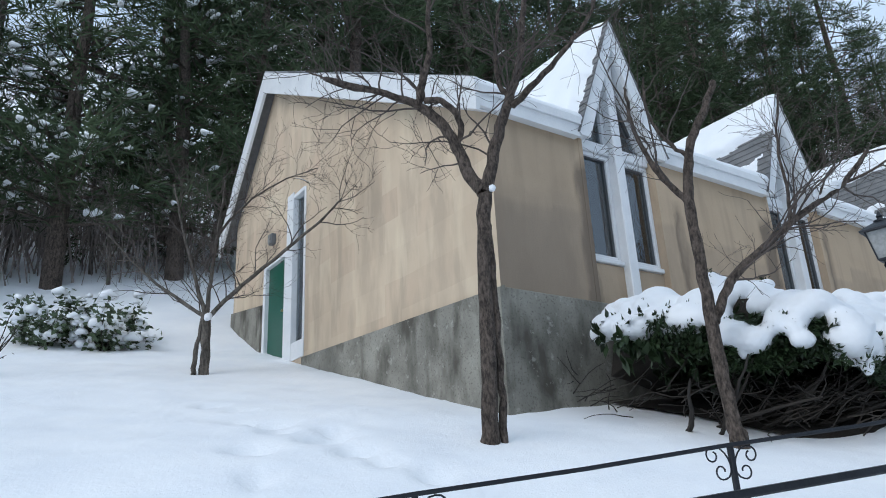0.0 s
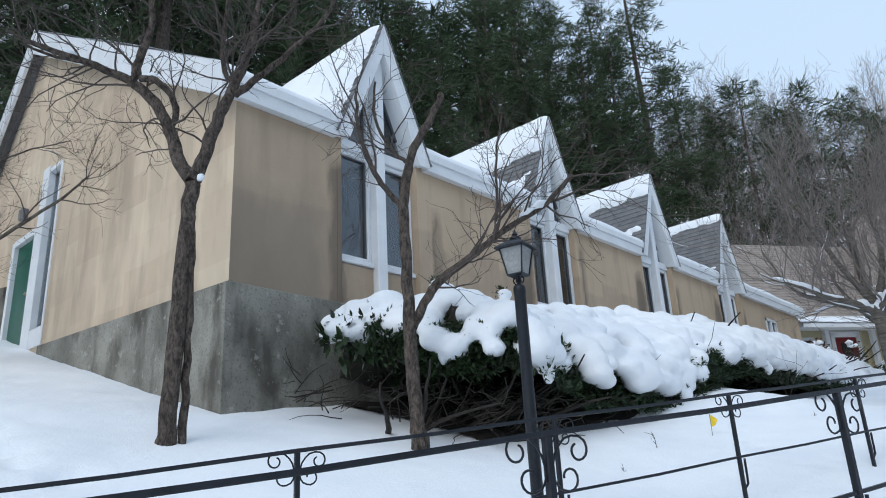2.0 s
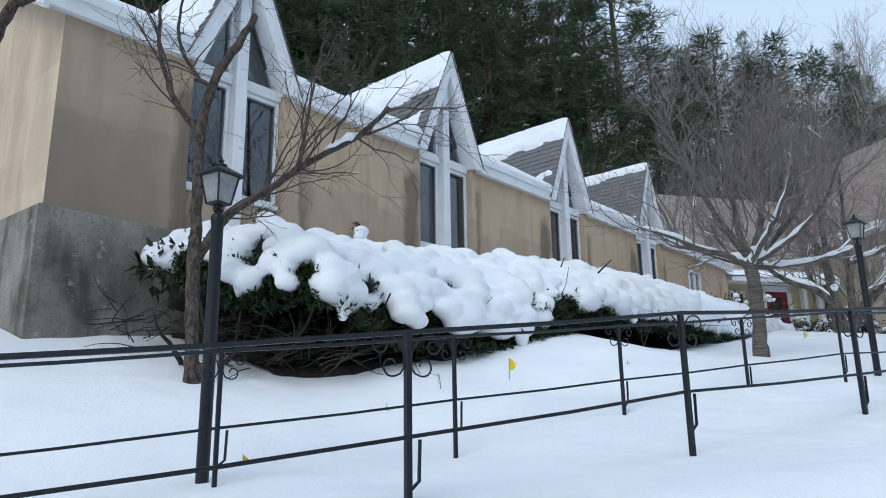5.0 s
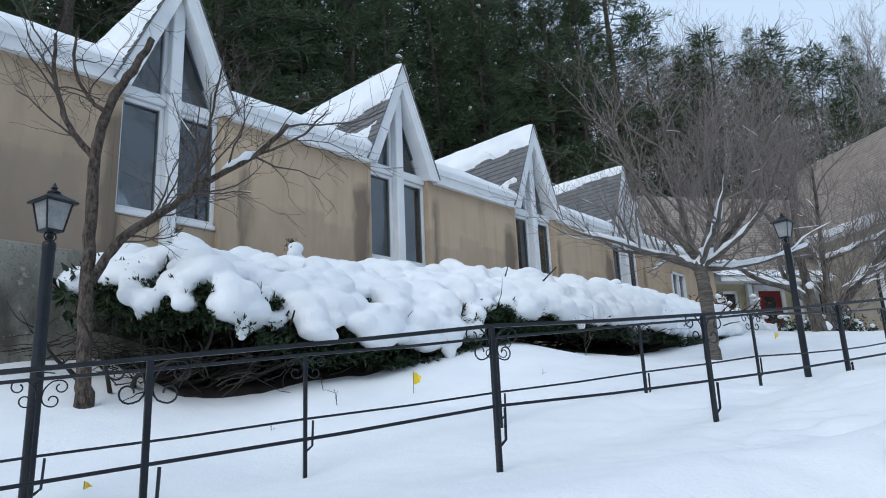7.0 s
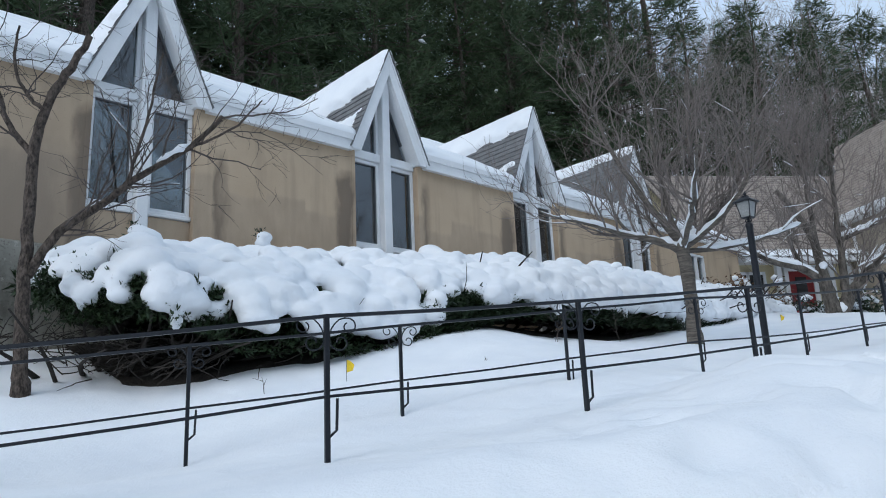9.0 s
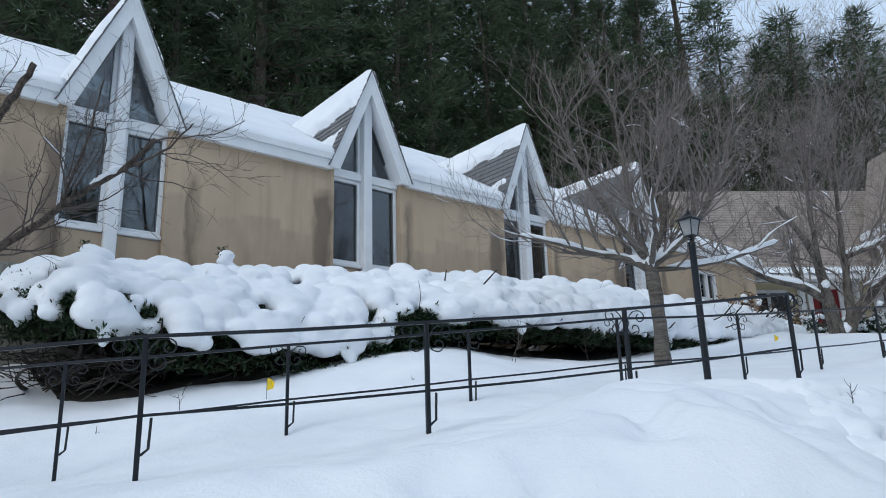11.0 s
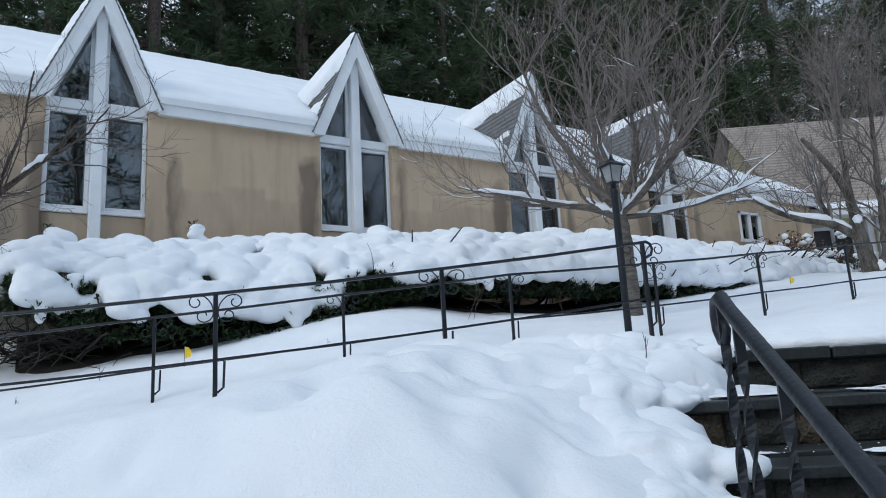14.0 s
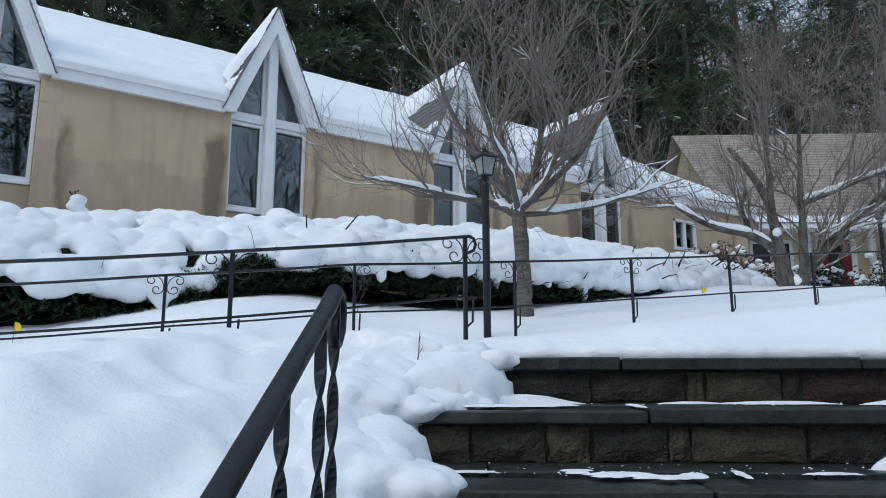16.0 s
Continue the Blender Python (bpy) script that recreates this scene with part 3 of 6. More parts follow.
    for side in (-1, 1):
        c = Mesh()
        rows = 17
        A, B, C = Vector((g + side * 0.875, y0 - 0.03, low - 0.06)), Vector((g, y0 - 0.03, top + 0.015)), Vector((g, 5.92 + (top - 6.12) / PITCH, top + 0.015))
        nrm = Vector((side * (B.z - A.z), 0, 0.9)).normalized()
        for r in range(rows):
            t0, t1 = r / rows, min(1, (r + 1.2) / rows)
            a0, a1 = A.lerp(B, t0), A.lerp(B, t1)
            width = (A.lerp(C, t0) - a0).length + 0.35
            y, first = 0.0, True
            while y < width:
                w = rng.uniform(0.16, 0.3) * (0.5 if first and r % 2 else 1)
                first = False
                e = min(y + w, width)
                sh = Vector((0, y + 0.004, 0))
                se = Vector((0, e, 0))
                lift = nrm * (0.02 + rng.uniform(0, 0.006))
                c.hexa([a0 + sh, a0 + se, a1 + se, a1 + sh, a0 + sh + lift, a0 + se + lift, a1 + se + lift * 0.25, a1 + sh + lift * 0.25])
                y = e
        tagged(part("shingle", c, SHINGLE, base), kind="stuff")
        for patch in ("lower", "upper"):
            verts, faces, keep = [], [], []
            N, Mx = 40, 46
            for i in range(N + 1):
                for j in range(Mx + 1):
                    t, u = i / N, j / Mx
                    a = A.lerp(B, t)
                    span = (A.lerp(C, t) - a).length + 0.3
                    p = a + Vector((0, u * span, 0))
                    rag = noise.noise(Vector((p.y * 2.3 + index * 7, t * 5, side * 3 + index))) + 0.5 * noise.noise(Vector((p.y * 7, t * 14, index)))
                    rake = u * span - 0.13 - 0.07 * rag - (0.16 * index * 0.4 if t < band[0] else 0)
                    if patch == "upper":
                        m = min((t - band[1] - 0.05 * rag + 0.10 * (u - 0.3) * (index > 1)) * 2.2, u * span + 0.02 if t > 0.86 else rake + 0.10)
                    else:
                        m = min((band[0] - t + 0.06 * rag + 0.02) * 2.2, rake)
                    if band[0] == band[1]:
                        m = rake + 0.05
                    keep.append(m)
                    h = (0.10 - 0.055 * float(smoothstep(np.array(t), 0.6, 1.0))) * float(smoothstep(np.array(m), -0.01, 0.14))
                    verts.append(p + nrm * (h + (0.026 if m > -0.02 else 0.0)) + Vector((0, 0, 0.012 * rag * (m > 0.1))))
            w = Mx + 1
            for i in range(N):
                for j in range(Mx):
                    f = (i * w + j, (i + 1) * w + j, (i + 1) * w + j + 1, i * w + j + 1)
                    if max(keep[k] for k in f) > 0:
                        faces.append(f)
            part("snow", Mesh().add(verts, faces), SNOW, base, "snow slipping off the little roof", smooth=True)
            if band[0] == band[1]:
                break


def build_end_door():
    d = new("door_1")
    tagged(d, "closed dark green door in a white frame beside a tall sidelight", "door", kind="structure")
    x = WX
    part("leaf", Mesh().box(x + 0.06, x + 0.11, 12.46, 13.46, 3.5, 6.02), GREEN, d, "plain dark green door leaf", bevel=0.006)
    f = Mesh()
    f.box(x - 0.02, x + 0.16, 12.36, 12.46, 3.5, 6.12).box(x - 0.02, x + 0.16, 13.46, 13.58, 3.5, 6.12).box(x - 0.02, x + 0.16, 12.46, 13.46, 6.02, 6.14)
    part("door_frame", f, PAINT, d, bevel=0.006)
    part("knob", Mesh().tube([(x + 0.06, 12.54, 4.95), (x + 0.0, 12.54, 4.95), (x - 0.03, 12.54, 4.95)], [0.012, 0.03, 0.026], 10), grained("brass", (0.5, 0.42, 0.25), (0.7, 0.6, 0.35), 6, 0.3, 1.0), d)
    s = new("window_5")
    tagged(s, "narrow tall sidelight with white surround", "window", kind="structure")
    g = Mesh().box(x - 0.03, x + 0.16, 12.06, 12.36, 3.9, 7.2).box(x - 0.02, x + 0.16, 11.50, 12.06, 3.9, 4.22).box(x - 0.02, x + 0.16, 11.50, 11.56, 4.22, 7.12).box(x - 0.02, x + 0.16, 11.56, 12.06, 7.06, 7.14)
    part("window_frame", g, PAINT, s, bevel=0.006)
    pn = part("pane", Mesh().box(x + 0.08, x + 0.09, 11.56, 12.06, 4.22, 7.06), GLASS, s)
    pn.visible_shadow = False
    lamp = new("wall_lamp")
    lamp.location = (x, 13.08, 6.55)
    tagged(lamp, "small square metal lamp on the stucco above the door", "wall lamp")
    part("housing", Mesh().box(-0.10, 0, -0.09, 0.09, -0.11, 0.11), DARKFRAME, lamp, bevel=0.01)
    part("lens", Mesh().box(-0.12, -0.10, -0.06, 0.07, -0.09, 0.09), LAMPGLASS, lamp)


build_shell()
build_roof()
build_roof_snow()
for k, g in enumerate(GABLES):
    build_gable(k + 1, g)
build_end_door()


# ---------------------------------------------------------------- railings
def scroll(side, size=1.0):
    """Points of one C-scroll with a curl at each end, under the top rail beside a post."""
    upper = [(0.104 + r * math.cos(a), -0.044 + r * math.sin(a)) for r, a in ((0.020 + 0.019 * k / 12, 2.0 + 4.9 * k / 12) for k in range(13))]
    back = [(0.131, -0.014), (0.112, -0.002), (0.084, 0.0), (0.054, -0.008), (0.028, -0.032), (0.011, -0.058), (0.002, -0.088), (0.0, -0.114), (0.006, -0.136), (0.020, -0.155)]
    lower = [(0.060 + r * math.cos(a), -0.126 + r * math.sin(a)) for r, a in ((0.042 - 0.023 * k / 12, -2.0 + 5.2 * k / 12) for k in range(13))]
    return [[(side * x * size, (z - 0.008) * size) for x, z in upper + back + lower]]


def build_railing(label, posts, pr, size, end_curl=False):
    """Scrolled posts (x, y, top) carrying a top and a bottom rail."""
    rail = new("railing")
    tagged(rail, label, "railing", group="path railings")
    for i, (x, y, top) in enumerate(posts):
        nx, ny, _ = posts[min(i + 1, len(posts) - 1)]
        px, py, _ = posts[max(i - 1, 0)]
        d = Vector((nx - px, ny - py, 0)).normalized()
        ang = math.atan2(d.y, d.x)
        z = top - 0.67
        box = Mesh()
        co, si = math.cos(ang) * pr, math.sin(ang) * pr
        ring = [(x + co - si, y + si + co), (x - co - si, y - si + co), (x - co + si, y - si - co), (x + co + si, y + si - co)]
        box.prism([(a, c, min(z, gz(x, y)) - 0.3) for a, c in ring], (0, 0, top - min(z, gz(x, y)) + 0.3))
        po = part("post", box, IRON, rail, bevel=0.003)
        for side in (-1, 1):
            for s in scroll(side, size):
                pts = [(x + d.x * (u + side * pr), y + d.y * (u + side * pr), top + w) for u, w in s]
                part("scroll", Mesh().tube(pts, [0.0042] * len(pts), 5), IRON, po)
        br = [(x + d.x * pr, y + d.y * pr, z + 0.07), (x + d.x * (pr + 0.035), y + d.y * (pr + 0.035), z + 0.10), (x + d.x * (pr + 0.04), y + d.y * (pr + 0.04), z + 0.255)]
        part("brace", Mesh().tube(br, [0.008] * 3, 5), IRON, po)
    for a, b in zip(posts, posts[1:]):
        mid = Vector(a).lerp(Vector(b), 0.5)
        across = (Vector((b[1] - a[1], a[0] - b[0], 0))).normalized()
        for nm, h, wide, deep in (("top_rail", 0, 0.015, 0.0095), ("bottom_rail", -0.405, 0.010, 0.0075)):
            bar = Mesh()
            ring = [(-1, -0.5), (-0.8, -1), (0.8, -1), (1, -0.5), (0.7, 1), (-0.7, 1)]
            ends = [(Vector(a), h), (mid, h - 0.006), (Vector(b), h)]
            verts = [q + across * (c * wide) + Vector((0, 0, dz + e * deep)) for q, dz in ends for c, e in ring]
            faces = [(i * 6 + k, i * 6 + (k + 1) % 6, i * 6 + 6 + (k + 1) % 6, i * 6 + 6 + k) for i in range(2) for k in range(6)]
            bar.add(verts, faces + [(5, 4, 3, 2, 1, 0), (12, 13, 14, 15, 16, 17)])
            part(nm, bar, IRON, rail)
    if end_curl:
        x, y, top = posts[-1]
        pts = [(x + 0.947 * u, y - 0.32 * u, top + w) for u, w in ((0, 0), (0.03, 0.005), (0.06, -0.01), (0.075, -0.05), (0.06, -0.09), (0.02, -0.11))]
        part("end_curl", Mesh().tube(pts, [0.011] * 6, 6), IRON, rail)
    return rail


near_line = [(4.30 + 1.462 * k, 0.15 - 0.468 * k, 1.770 + 0.155 * k) for k in range(-4, 1)]
near_line += [(5.87, -0.32, 1.955), (7.34, -0.82, 2.07), (8.71, -1.25, 2.205), (10.13, -1.70, 2.375)]
build_railing("black wrought-iron path railing with scrolled posts", near_line, 0.0135, 1.0, True)
far_line = [(2.97 + 1.42 * k, 2.08 - 0.447 * k, 1.66 + 0.148 * k) for k in range(-4, 6)]
far_line += [(11.46 + 1.36 * k, -0.57 - 0.15 * k, 2.49 + 0.135 * k) for k in range(0, 8)]
build_railing("black wrought-iron railing on the far edge of the path", far_line, 0.012, 0.86)


# ---------------------------------------------------------------- street lamps
def build_lamp():
    lamp = new("street_lamp")
    tagged(lamp, "black post lantern with clear panes, standing in the snow", "street lamp", group="path lamps")
    H = 1.30
    part("post", Mesh().lathe([(0.036, -0.7), (0.036, 0.55), (0.036, H - 0.06), (0.039, H - 0.055), (0.039, H - 0.02), (0.034, H - 0.006), (0.018, H)], 16), IRON, lamp, smooth=True)
    part("collar", Mesh().lathe([(0.018, H), (0.014, H + 0.012), (0.022, H + 0.022), (0.013, H + 0.034), (0.016, H + 0.048), (0.03, H + 0.056)], 10), IRON, lamp)
    for k in range(4):
        a = k * math.pi / 2
        curl = [(0.020 + 0.016 * math.sin(u), H + 0.004 + 0.050 * u / 3.1416) for u in (0, 0.5, 1.0, 1.6, 2.2, 2.7, 3.14)]
        part("bracket", Mesh().tube([(r * math.cos(a), r * math.sin(a), z) for r, z in curl], [0.0045] * 7, 5), IRON, lamp)
    b, t = H + 0.062, H + 0.235
    part("base_plate", Mesh().lathe([(0.05, b - 0.012), (0.076, b - 0.004), (0.076, b + 0.004)], 4, turn=math.pi / 4), IRON, lamp)
    # clear panes drawn opaque: the daylight through them is put into the pale grey
    part("lantern_glass", Mesh().lathe([(0.066, b + 0.002), (0.104, t)], 4, turn=math.pi / 4), LAMPGLASS, lamp, "lantern panes in opaque pale grey")
    for k in range(4):
        a = math.pi / 4 + k * math.pi / 2
        part("glazing_bar", Mesh().tube([(0.070 * math.cos(a), 0.070 * math.sin(a), b), (0.110 * math.cos(a), 0.110 * math.sin(a), t)], [0.0055, 0.0055], 4), IRON, lamp)
    part("roof", Mesh().lathe([(0.145, t - 0.004), (0.145, t + 0.006), (0.118, t + 0.022), (0.045, t + 0.056), (0.04, t + 0.062)], 4, turn=math.pi / 4), IRON, lamp)
    part("finial", Mesh().lathe([(0.038, t + 0.06), (0.038, t + 0.07), (0.018, t + 0.076), (0.014, t + 0.086), (0.021, t + 0.094), (0.014, t + 0.104), (0.010, t + 0.112), (0.004, t + 0.128)], 10), IRON, lamp)
    return lamp


first_lamp = build_lamp()
first_lamp.matrix_basis = pose(4.43, 1.82, 2.99 - 1.663, 0, 0, 10)
copy_thing(first_lamp, pose(11.43, -0.19, 3.69 - 1.663, 0, 0, -5))


# ---------------------------------------------------------------- trees
def wander(rng, start, d, length, r0, r1, n, bend=0.25, lift=0.0):
    """A crooked branch as points and radii."""
    pts, rad = [Vector(start)], [r0]
    d = Vector(d).normalized()
    for i in range(n):
        d = (d + Vector((rng.uniform(-1, 1), rng.uniform(-1, 1), rng.uniform(-1, 1) + lift)) * bend).normalized()
        pts.append(pts[-1] + d * (length / n))
        rad.append(r0 + (r1 - r0) * (i + 1) / n)
    return pts, rad


def sprout(rng, pts, rad, level, out, opts):
    """Side branches along a limb, branching again to fine twigs."""
    if level <= 0:
        return
    total = sum((b - a).length for a, b in zip(pts, pts[1:]))
    count = max(2, int(total * opts["density"] * (1.0 if level > 1 else 1.5)))
    for k in range(count):
        t = rng.uniform(opts.get("from", 0.15), 1.0) * (len(pts) - 1)
        i = min(int(t), len(pts) - 2)
        p = pts[i].lerp(pts[i + 1], t - i)
        d = (pts[i + 1] - pts[i]).normalized()
        side = d.cross(Vector((rng.uniform(-1, 1), rng.uniform(-1, 1), rng.uniform(-1, 1)))).normalized()
        way = (d * opts["along"] + side * 0.9 + Vector((0, 0, opts["lift"]))).normalized()
        L = opts["length"] * (0.55 ** (opts["levels"] - level)) * rng.uniform(0.5, 1.15)
        r = max(0.0024, min(rad[i] * 0.5, opts.get("thick", 0.011) * 0.55 ** (opts["levels"] - level)))
        q, rr = wander(rng, p, way, L, r, max(0.0016, r * 0.35), 6 if level > 1 else 4, 0.30, opts["lift"] * 0.5)
        out.append((q, rr, level))
        sprout(rng, q, rr, level - 1, out, opts)


def build_tree(name, label, limbs, opts, seed, bark, snow=0.0, smoothing=2, crotch=(), twig=TWIG):
    """limbs: (points, first radius, last radius); twigs grow from them."""
    rng = random.Random(seed)
    tree = new(name)
    tagged(tree, label, "tree")
    base = Vector(limbs[0][0][0])
    tree.location = base
    twigs = []
    cap = Mesh()
    for k, (pts, r0, r1) in enumerate(limbs):
        P = [Vector(p) - base for p in pts]
        for _ in range(smoothing):
            Q = [P[0]]
            for a, b in zip(P, P[1:]):
                Q += [a.lerp(b, 0.25), a.lerp(b, 0.75)]
            P = Q + [P[-1]]
        if k == 0:
            P[0].z -= 0.3
        n = len(P)
        R = [(r0 + (r1 - r0) * i / (n - 1)) * (1 + 0.07 * rng.uniform(-1, 1)) for i in range(n)]
        if k == 0:
            R[0] *= 1.35
            R[1] *= 1.15
        for i in range(1, n - 1):
            P[i] = P[i] + Vector((rng.uniform(-1, 1), rng.uniform(-1, 1), 0)) * 0.012
        part("trunk" if k == 0 else "limb", Mesh().tube(P, R, 12 if r0 > 0.05 else 7), bark, tree, smooth=True)
        if k and k not in opts.get("bare", ()):
            sprout(rng, P, R, opts["levels"], twigs, opts)
        if snow:
            add_snow(cap, P, R, rng, min(1.0, snow * 1.15))
    fine = Mesh()
    for q, rr, level in twigs:
        fine.tube(q, rr, 4 if level > 1 else 3, cap=False)
        if snow and (level > 2 and rng.random() < 0.45 or level == 2 and snow > 0.5 and rng.random() < 0.22):
            add_snow(cap, q, rr, rng, snow * 0.8)
    tagged(part("twig", fine, twig, tree, "fine bare grey-brown twigs"), kind="stuff")
    for x, y, z, r in crotch:
        o = Vector((x, y, z)) - base
        cap.tube([o - Vector((r * 0.4, 0, r * 1.1)), o - Vector((0, 0, r * 0.3)), o + Vector((r * 0.5, r * 0.2, r * 0.2)), o + Vector((r * 1.0, r * 0.3, r * 0.6))], [r * 0.5, r, r * 0.85, r * 0.35], 8)
    if cap.v:
        tagged(part("snow", cap, SNOW, tree, "snow clinging to the upper side of limbs", smooth=True), kind="stuff")
    return tree


def add_snow(cap, P, R, rng, amount):
    """Ridges of snow on the flatter stretches of a limb."""
    run, on = [], rng.random() < amount
    amount = amount * min(1.0, 0.25 + max(R) / 0.045)
    for i in range(len(P)):
        d = (P[min(i + 1, len(P) - 1)] - P[max(i - 1, 0)])
        flat = d.length > 0 and abs(d.normalized().z) < 0.66
        if on and flat:
            run.append(i)
        if (not (on and flat) or i == len(P) - 1) and run:
            if len(run) > 1:
                pts = [P[k] + Vector((0, 0, R[k] * 1.0 + 0.008)) for k in run]
                rad = [(R[k] * 0.95 + 0.018 * min(1.0, R[k] / 0.02)) * rng.uniform(0.45, 1.35) for k in run]
                rad[0] *= 0.3
                rad[-1] *= 0.3
                cap.tube(pts, rad, 6, squash=1.0)
            run = []
        on = rng.random() < (0.5 + amount * 0.5 if on else amount * 0.7)


PLANE_TWIGS = dict(levels=3, density=5.5, length=0.95, along=0.75, lift=0.14)
t1 = [
    ([(3.76, 4.90, 1.89), (3.73, 4.81, 2.28), (3.74, 4.81, 2.96), (3.75, 4.80, 3.59), (3.76, 4.74, 4.11)], 0.105, 0.085),
    ([(3.86, 4.84, 1.85), (3.85, 4.80, 2.3), (3.82, 4.78, 3.0), (3.80, 4.76, 3.5), (3.77, 4.74, 3.85)], 0.065, 0.06),
    ([(3.76, 4.74, 4.11), (3.68, 4.85, 4.32), (3.59, 4.92, 4.68), (3.47, 5.01, 4.94), (3.32, 5.12, 5.10), (3.15, 5.2, 5.17), (2.88, 5.35, 5.27), (2.52, 5.55, 5.38)], 0.07, 0.018),
    ([(3.32, 5.12, 5.10), (3.34, 5.05, 5.32), (3.39, 4.95, 5.64), (3.32, 4.9, 5.95), (3.3, 4.7, 6.5)], 0.05, 0.012),
    ([(3.15, 5.2, 5.17), (2.97, 5.2, 5.18), (2.70, 5.3, 5.17), (2.45, 5.35, 5.22)], 0.025, 0.008),
    ([(2.88, 5.35, 5.27), (2.70, 5.59, 5.39), (2.45, 5.8, 5.58)], 0.02, 0.006),
    ([(3.61, 4.90, 4.62), (3.62, 4.80, 4.84), (3.45, 4.85, 5.05), (3.36, 5.05, 5.12)], 0.03, 0.03),
    ([(3.76, 4.74, 4.11), (3.86, 4.72, 4.42), (3.92, 4.67, 4.74), (4.05, 4.58, 5.13), (4.14, 4.51, 5.50), (4.18, 4.48, 5.92), (4.25, 4.42, 6.4)], 0.07, 0.02),
    ([(4.05, 4.58, 5.13), (3.97, 4.64, 5.20), (3.88, 4.6, 5.5), (3.85, 4.4, 6.0)], 0.035, 0.01),
    ([(4.04, 4.58, 5.00), (4.23, 4.44, 5.23), (4.45, 4.27, 5.53), (4.66, 4.12, 5.84), (4.81, 4.01, 6.2)], 0.04, 0.012),
]
build_tree("tree", "bare forked tree with a dark rough trunk in snow", [(p, a * (0.70 if k == 0 else 0.55 if k == 1 else 0.98), b * (0.72 if k == 0 else 0.5 if k == 1 else 1.1)) for k, (p, a, b) in enumerate(t1)], dict(PLANE_TWIGS, density=5.6, bare=(1,)), 11, BARK, 0.16, crotch=((3.79, 4.66, 4.14, 0.035),))
t2 = [
    ([(5.41, 3.70, 1.85), (5.38, 3.72, 2.26), (5.37, 3.73, 2.71), (5.37, 3.73, 3.29), (5.36, 3.74, 3.96), (5.39, 3.71, 4.30), (5.47, 3.66, 4.63), (5.59, 3.57, 4.88), (5.7, 3.48, 5.2)], 0.085, 0.03),
    ([(5.39, 3.71, 2.82), (5.50, 3.63, 3.08), (5.64, 3.53, 3.30), (5.92, 3.39, 3.52), (6.05, 3.22, 3.69), (6.28, 3.05, 3.87), (6.52, 2.87, 4.05), (6.72, 2.72, 4.35)], 0.06, 0.02),
    ([(5.36, 3.74, 3.96), (5.21, 3.85, 4.18), (5.11, 3.92, 4.40), (5.03, 3.99, 4.76), (5.01, 4.00, 5.2)], 0.045, 0.012),
    ([(5.41, 3.70, 4.42), (5.29, 3.79, 4.53), (5.16, 3.89, 4.82), (5.17, 3.88, 5.30)], 0.03, 0.01),
    ([(6.05, 3.22, 3.69), (6.1, 3.2, 4.0), (6.25, 3.3, 4.5), (6.3, 3.2, 5.1)], 0.025, 0.008),
    ([(6.52, 2.87, 4.05), (6.8, 2.6, 4.2), (7.0, 2.45, 4.5)], 0.02, 0.006),
]
build_tree("tree", "leaning bare tree with an arching limb beside the hedge", [(p, a * 0.78, b * 1.05) for p, a, b in t2], dict(PLANE_TWIGS, density=5.6), 12, BARK, 0.42)
VASE = dict(levels=3, density=6.0, length=1.35, along=0.95, lift=0.38)
t3 = [
    ([(13.40, 1.63, 2.36), (13.34, 1.57, 2.92), (13.31, 1.59, 3.45), (13.29, 1.61, 3.68)], 0.10, 0.098),
    ([(13.29, 1.61, 3.60), (13.02, 1.81, 3.77), (12.60, 2.13, 3.85), (12.17, 2.2, 3.94), (11.6, 2.5, 4.05)], 0.06, 0.014),
    ([(13.29, 1.61, 3.68), (13.08, 1.76, 4.08), (12.78, 1.99, 4.64), (12.54, 2.17, 5.22), (12.35, 2.31, 6.0)], 0.06, 0.014),
    ([(13.29, 1.61, 3.64), (13.44, 1.49, 4.07), (13.57, 1.39, 4.61), (13.53, 1.43, 5.18), (13.61, 1.37, 6.4)], 0.065, 0.014),
    ([(13.32, 1.59, 3.68), (13.62, 1.36, 3.98), (13.99, 1.08, 4.44), (14.25, 0.89, 4.99), (14.45, 0.73, 5.8)], 0.06, 0.014),
    ([(13.34, 1.57, 3.60), (13.73, 1.28, 3.62), (14.3, 0.9, 3.75), (14.9, 0.5, 4.0)], 0.045, 0.012),
    ([(13.29, 1.61, 3.68), (13.17, 1.69, 4.23), (13.10, 1.75, 5.03), (13.04, 1.79, 6.2)], 0.055, 0.014),
    ([(13.29, 1.61, 3.62), (13.3, 1.1, 3.85), (13.1, 0.5, 4.2), (12.9, 0.1, 4.9)], 0.05, 0.012),
    ([(13.29, 1.61, 3.62), (13.5, 2.2, 3.9), (13.8, 2.9, 4.3), (14.0, 3.3, 5.2)], 0.05, 0.012),
    ([(13.29, 1.61, 3.62), (12.9, 1.2, 3.95), (12.3, 0.8, 4.15), (11.9, 0.5, 4.6)], 0.05, 0.012),
]
build_tree("tree", "low vase-shaped bare tree with snow in its crotch", t3, dict(VASE, density=5.4, thick=0.019), 13, CHERRY, 0.8, crotch=((13.26, 1.55, 3.74, 0.09), (13.22, 1.5, 3.86, 0.06), (13.34, 1.5, 3.8, 0.06)), twig=PALE_TWIG)
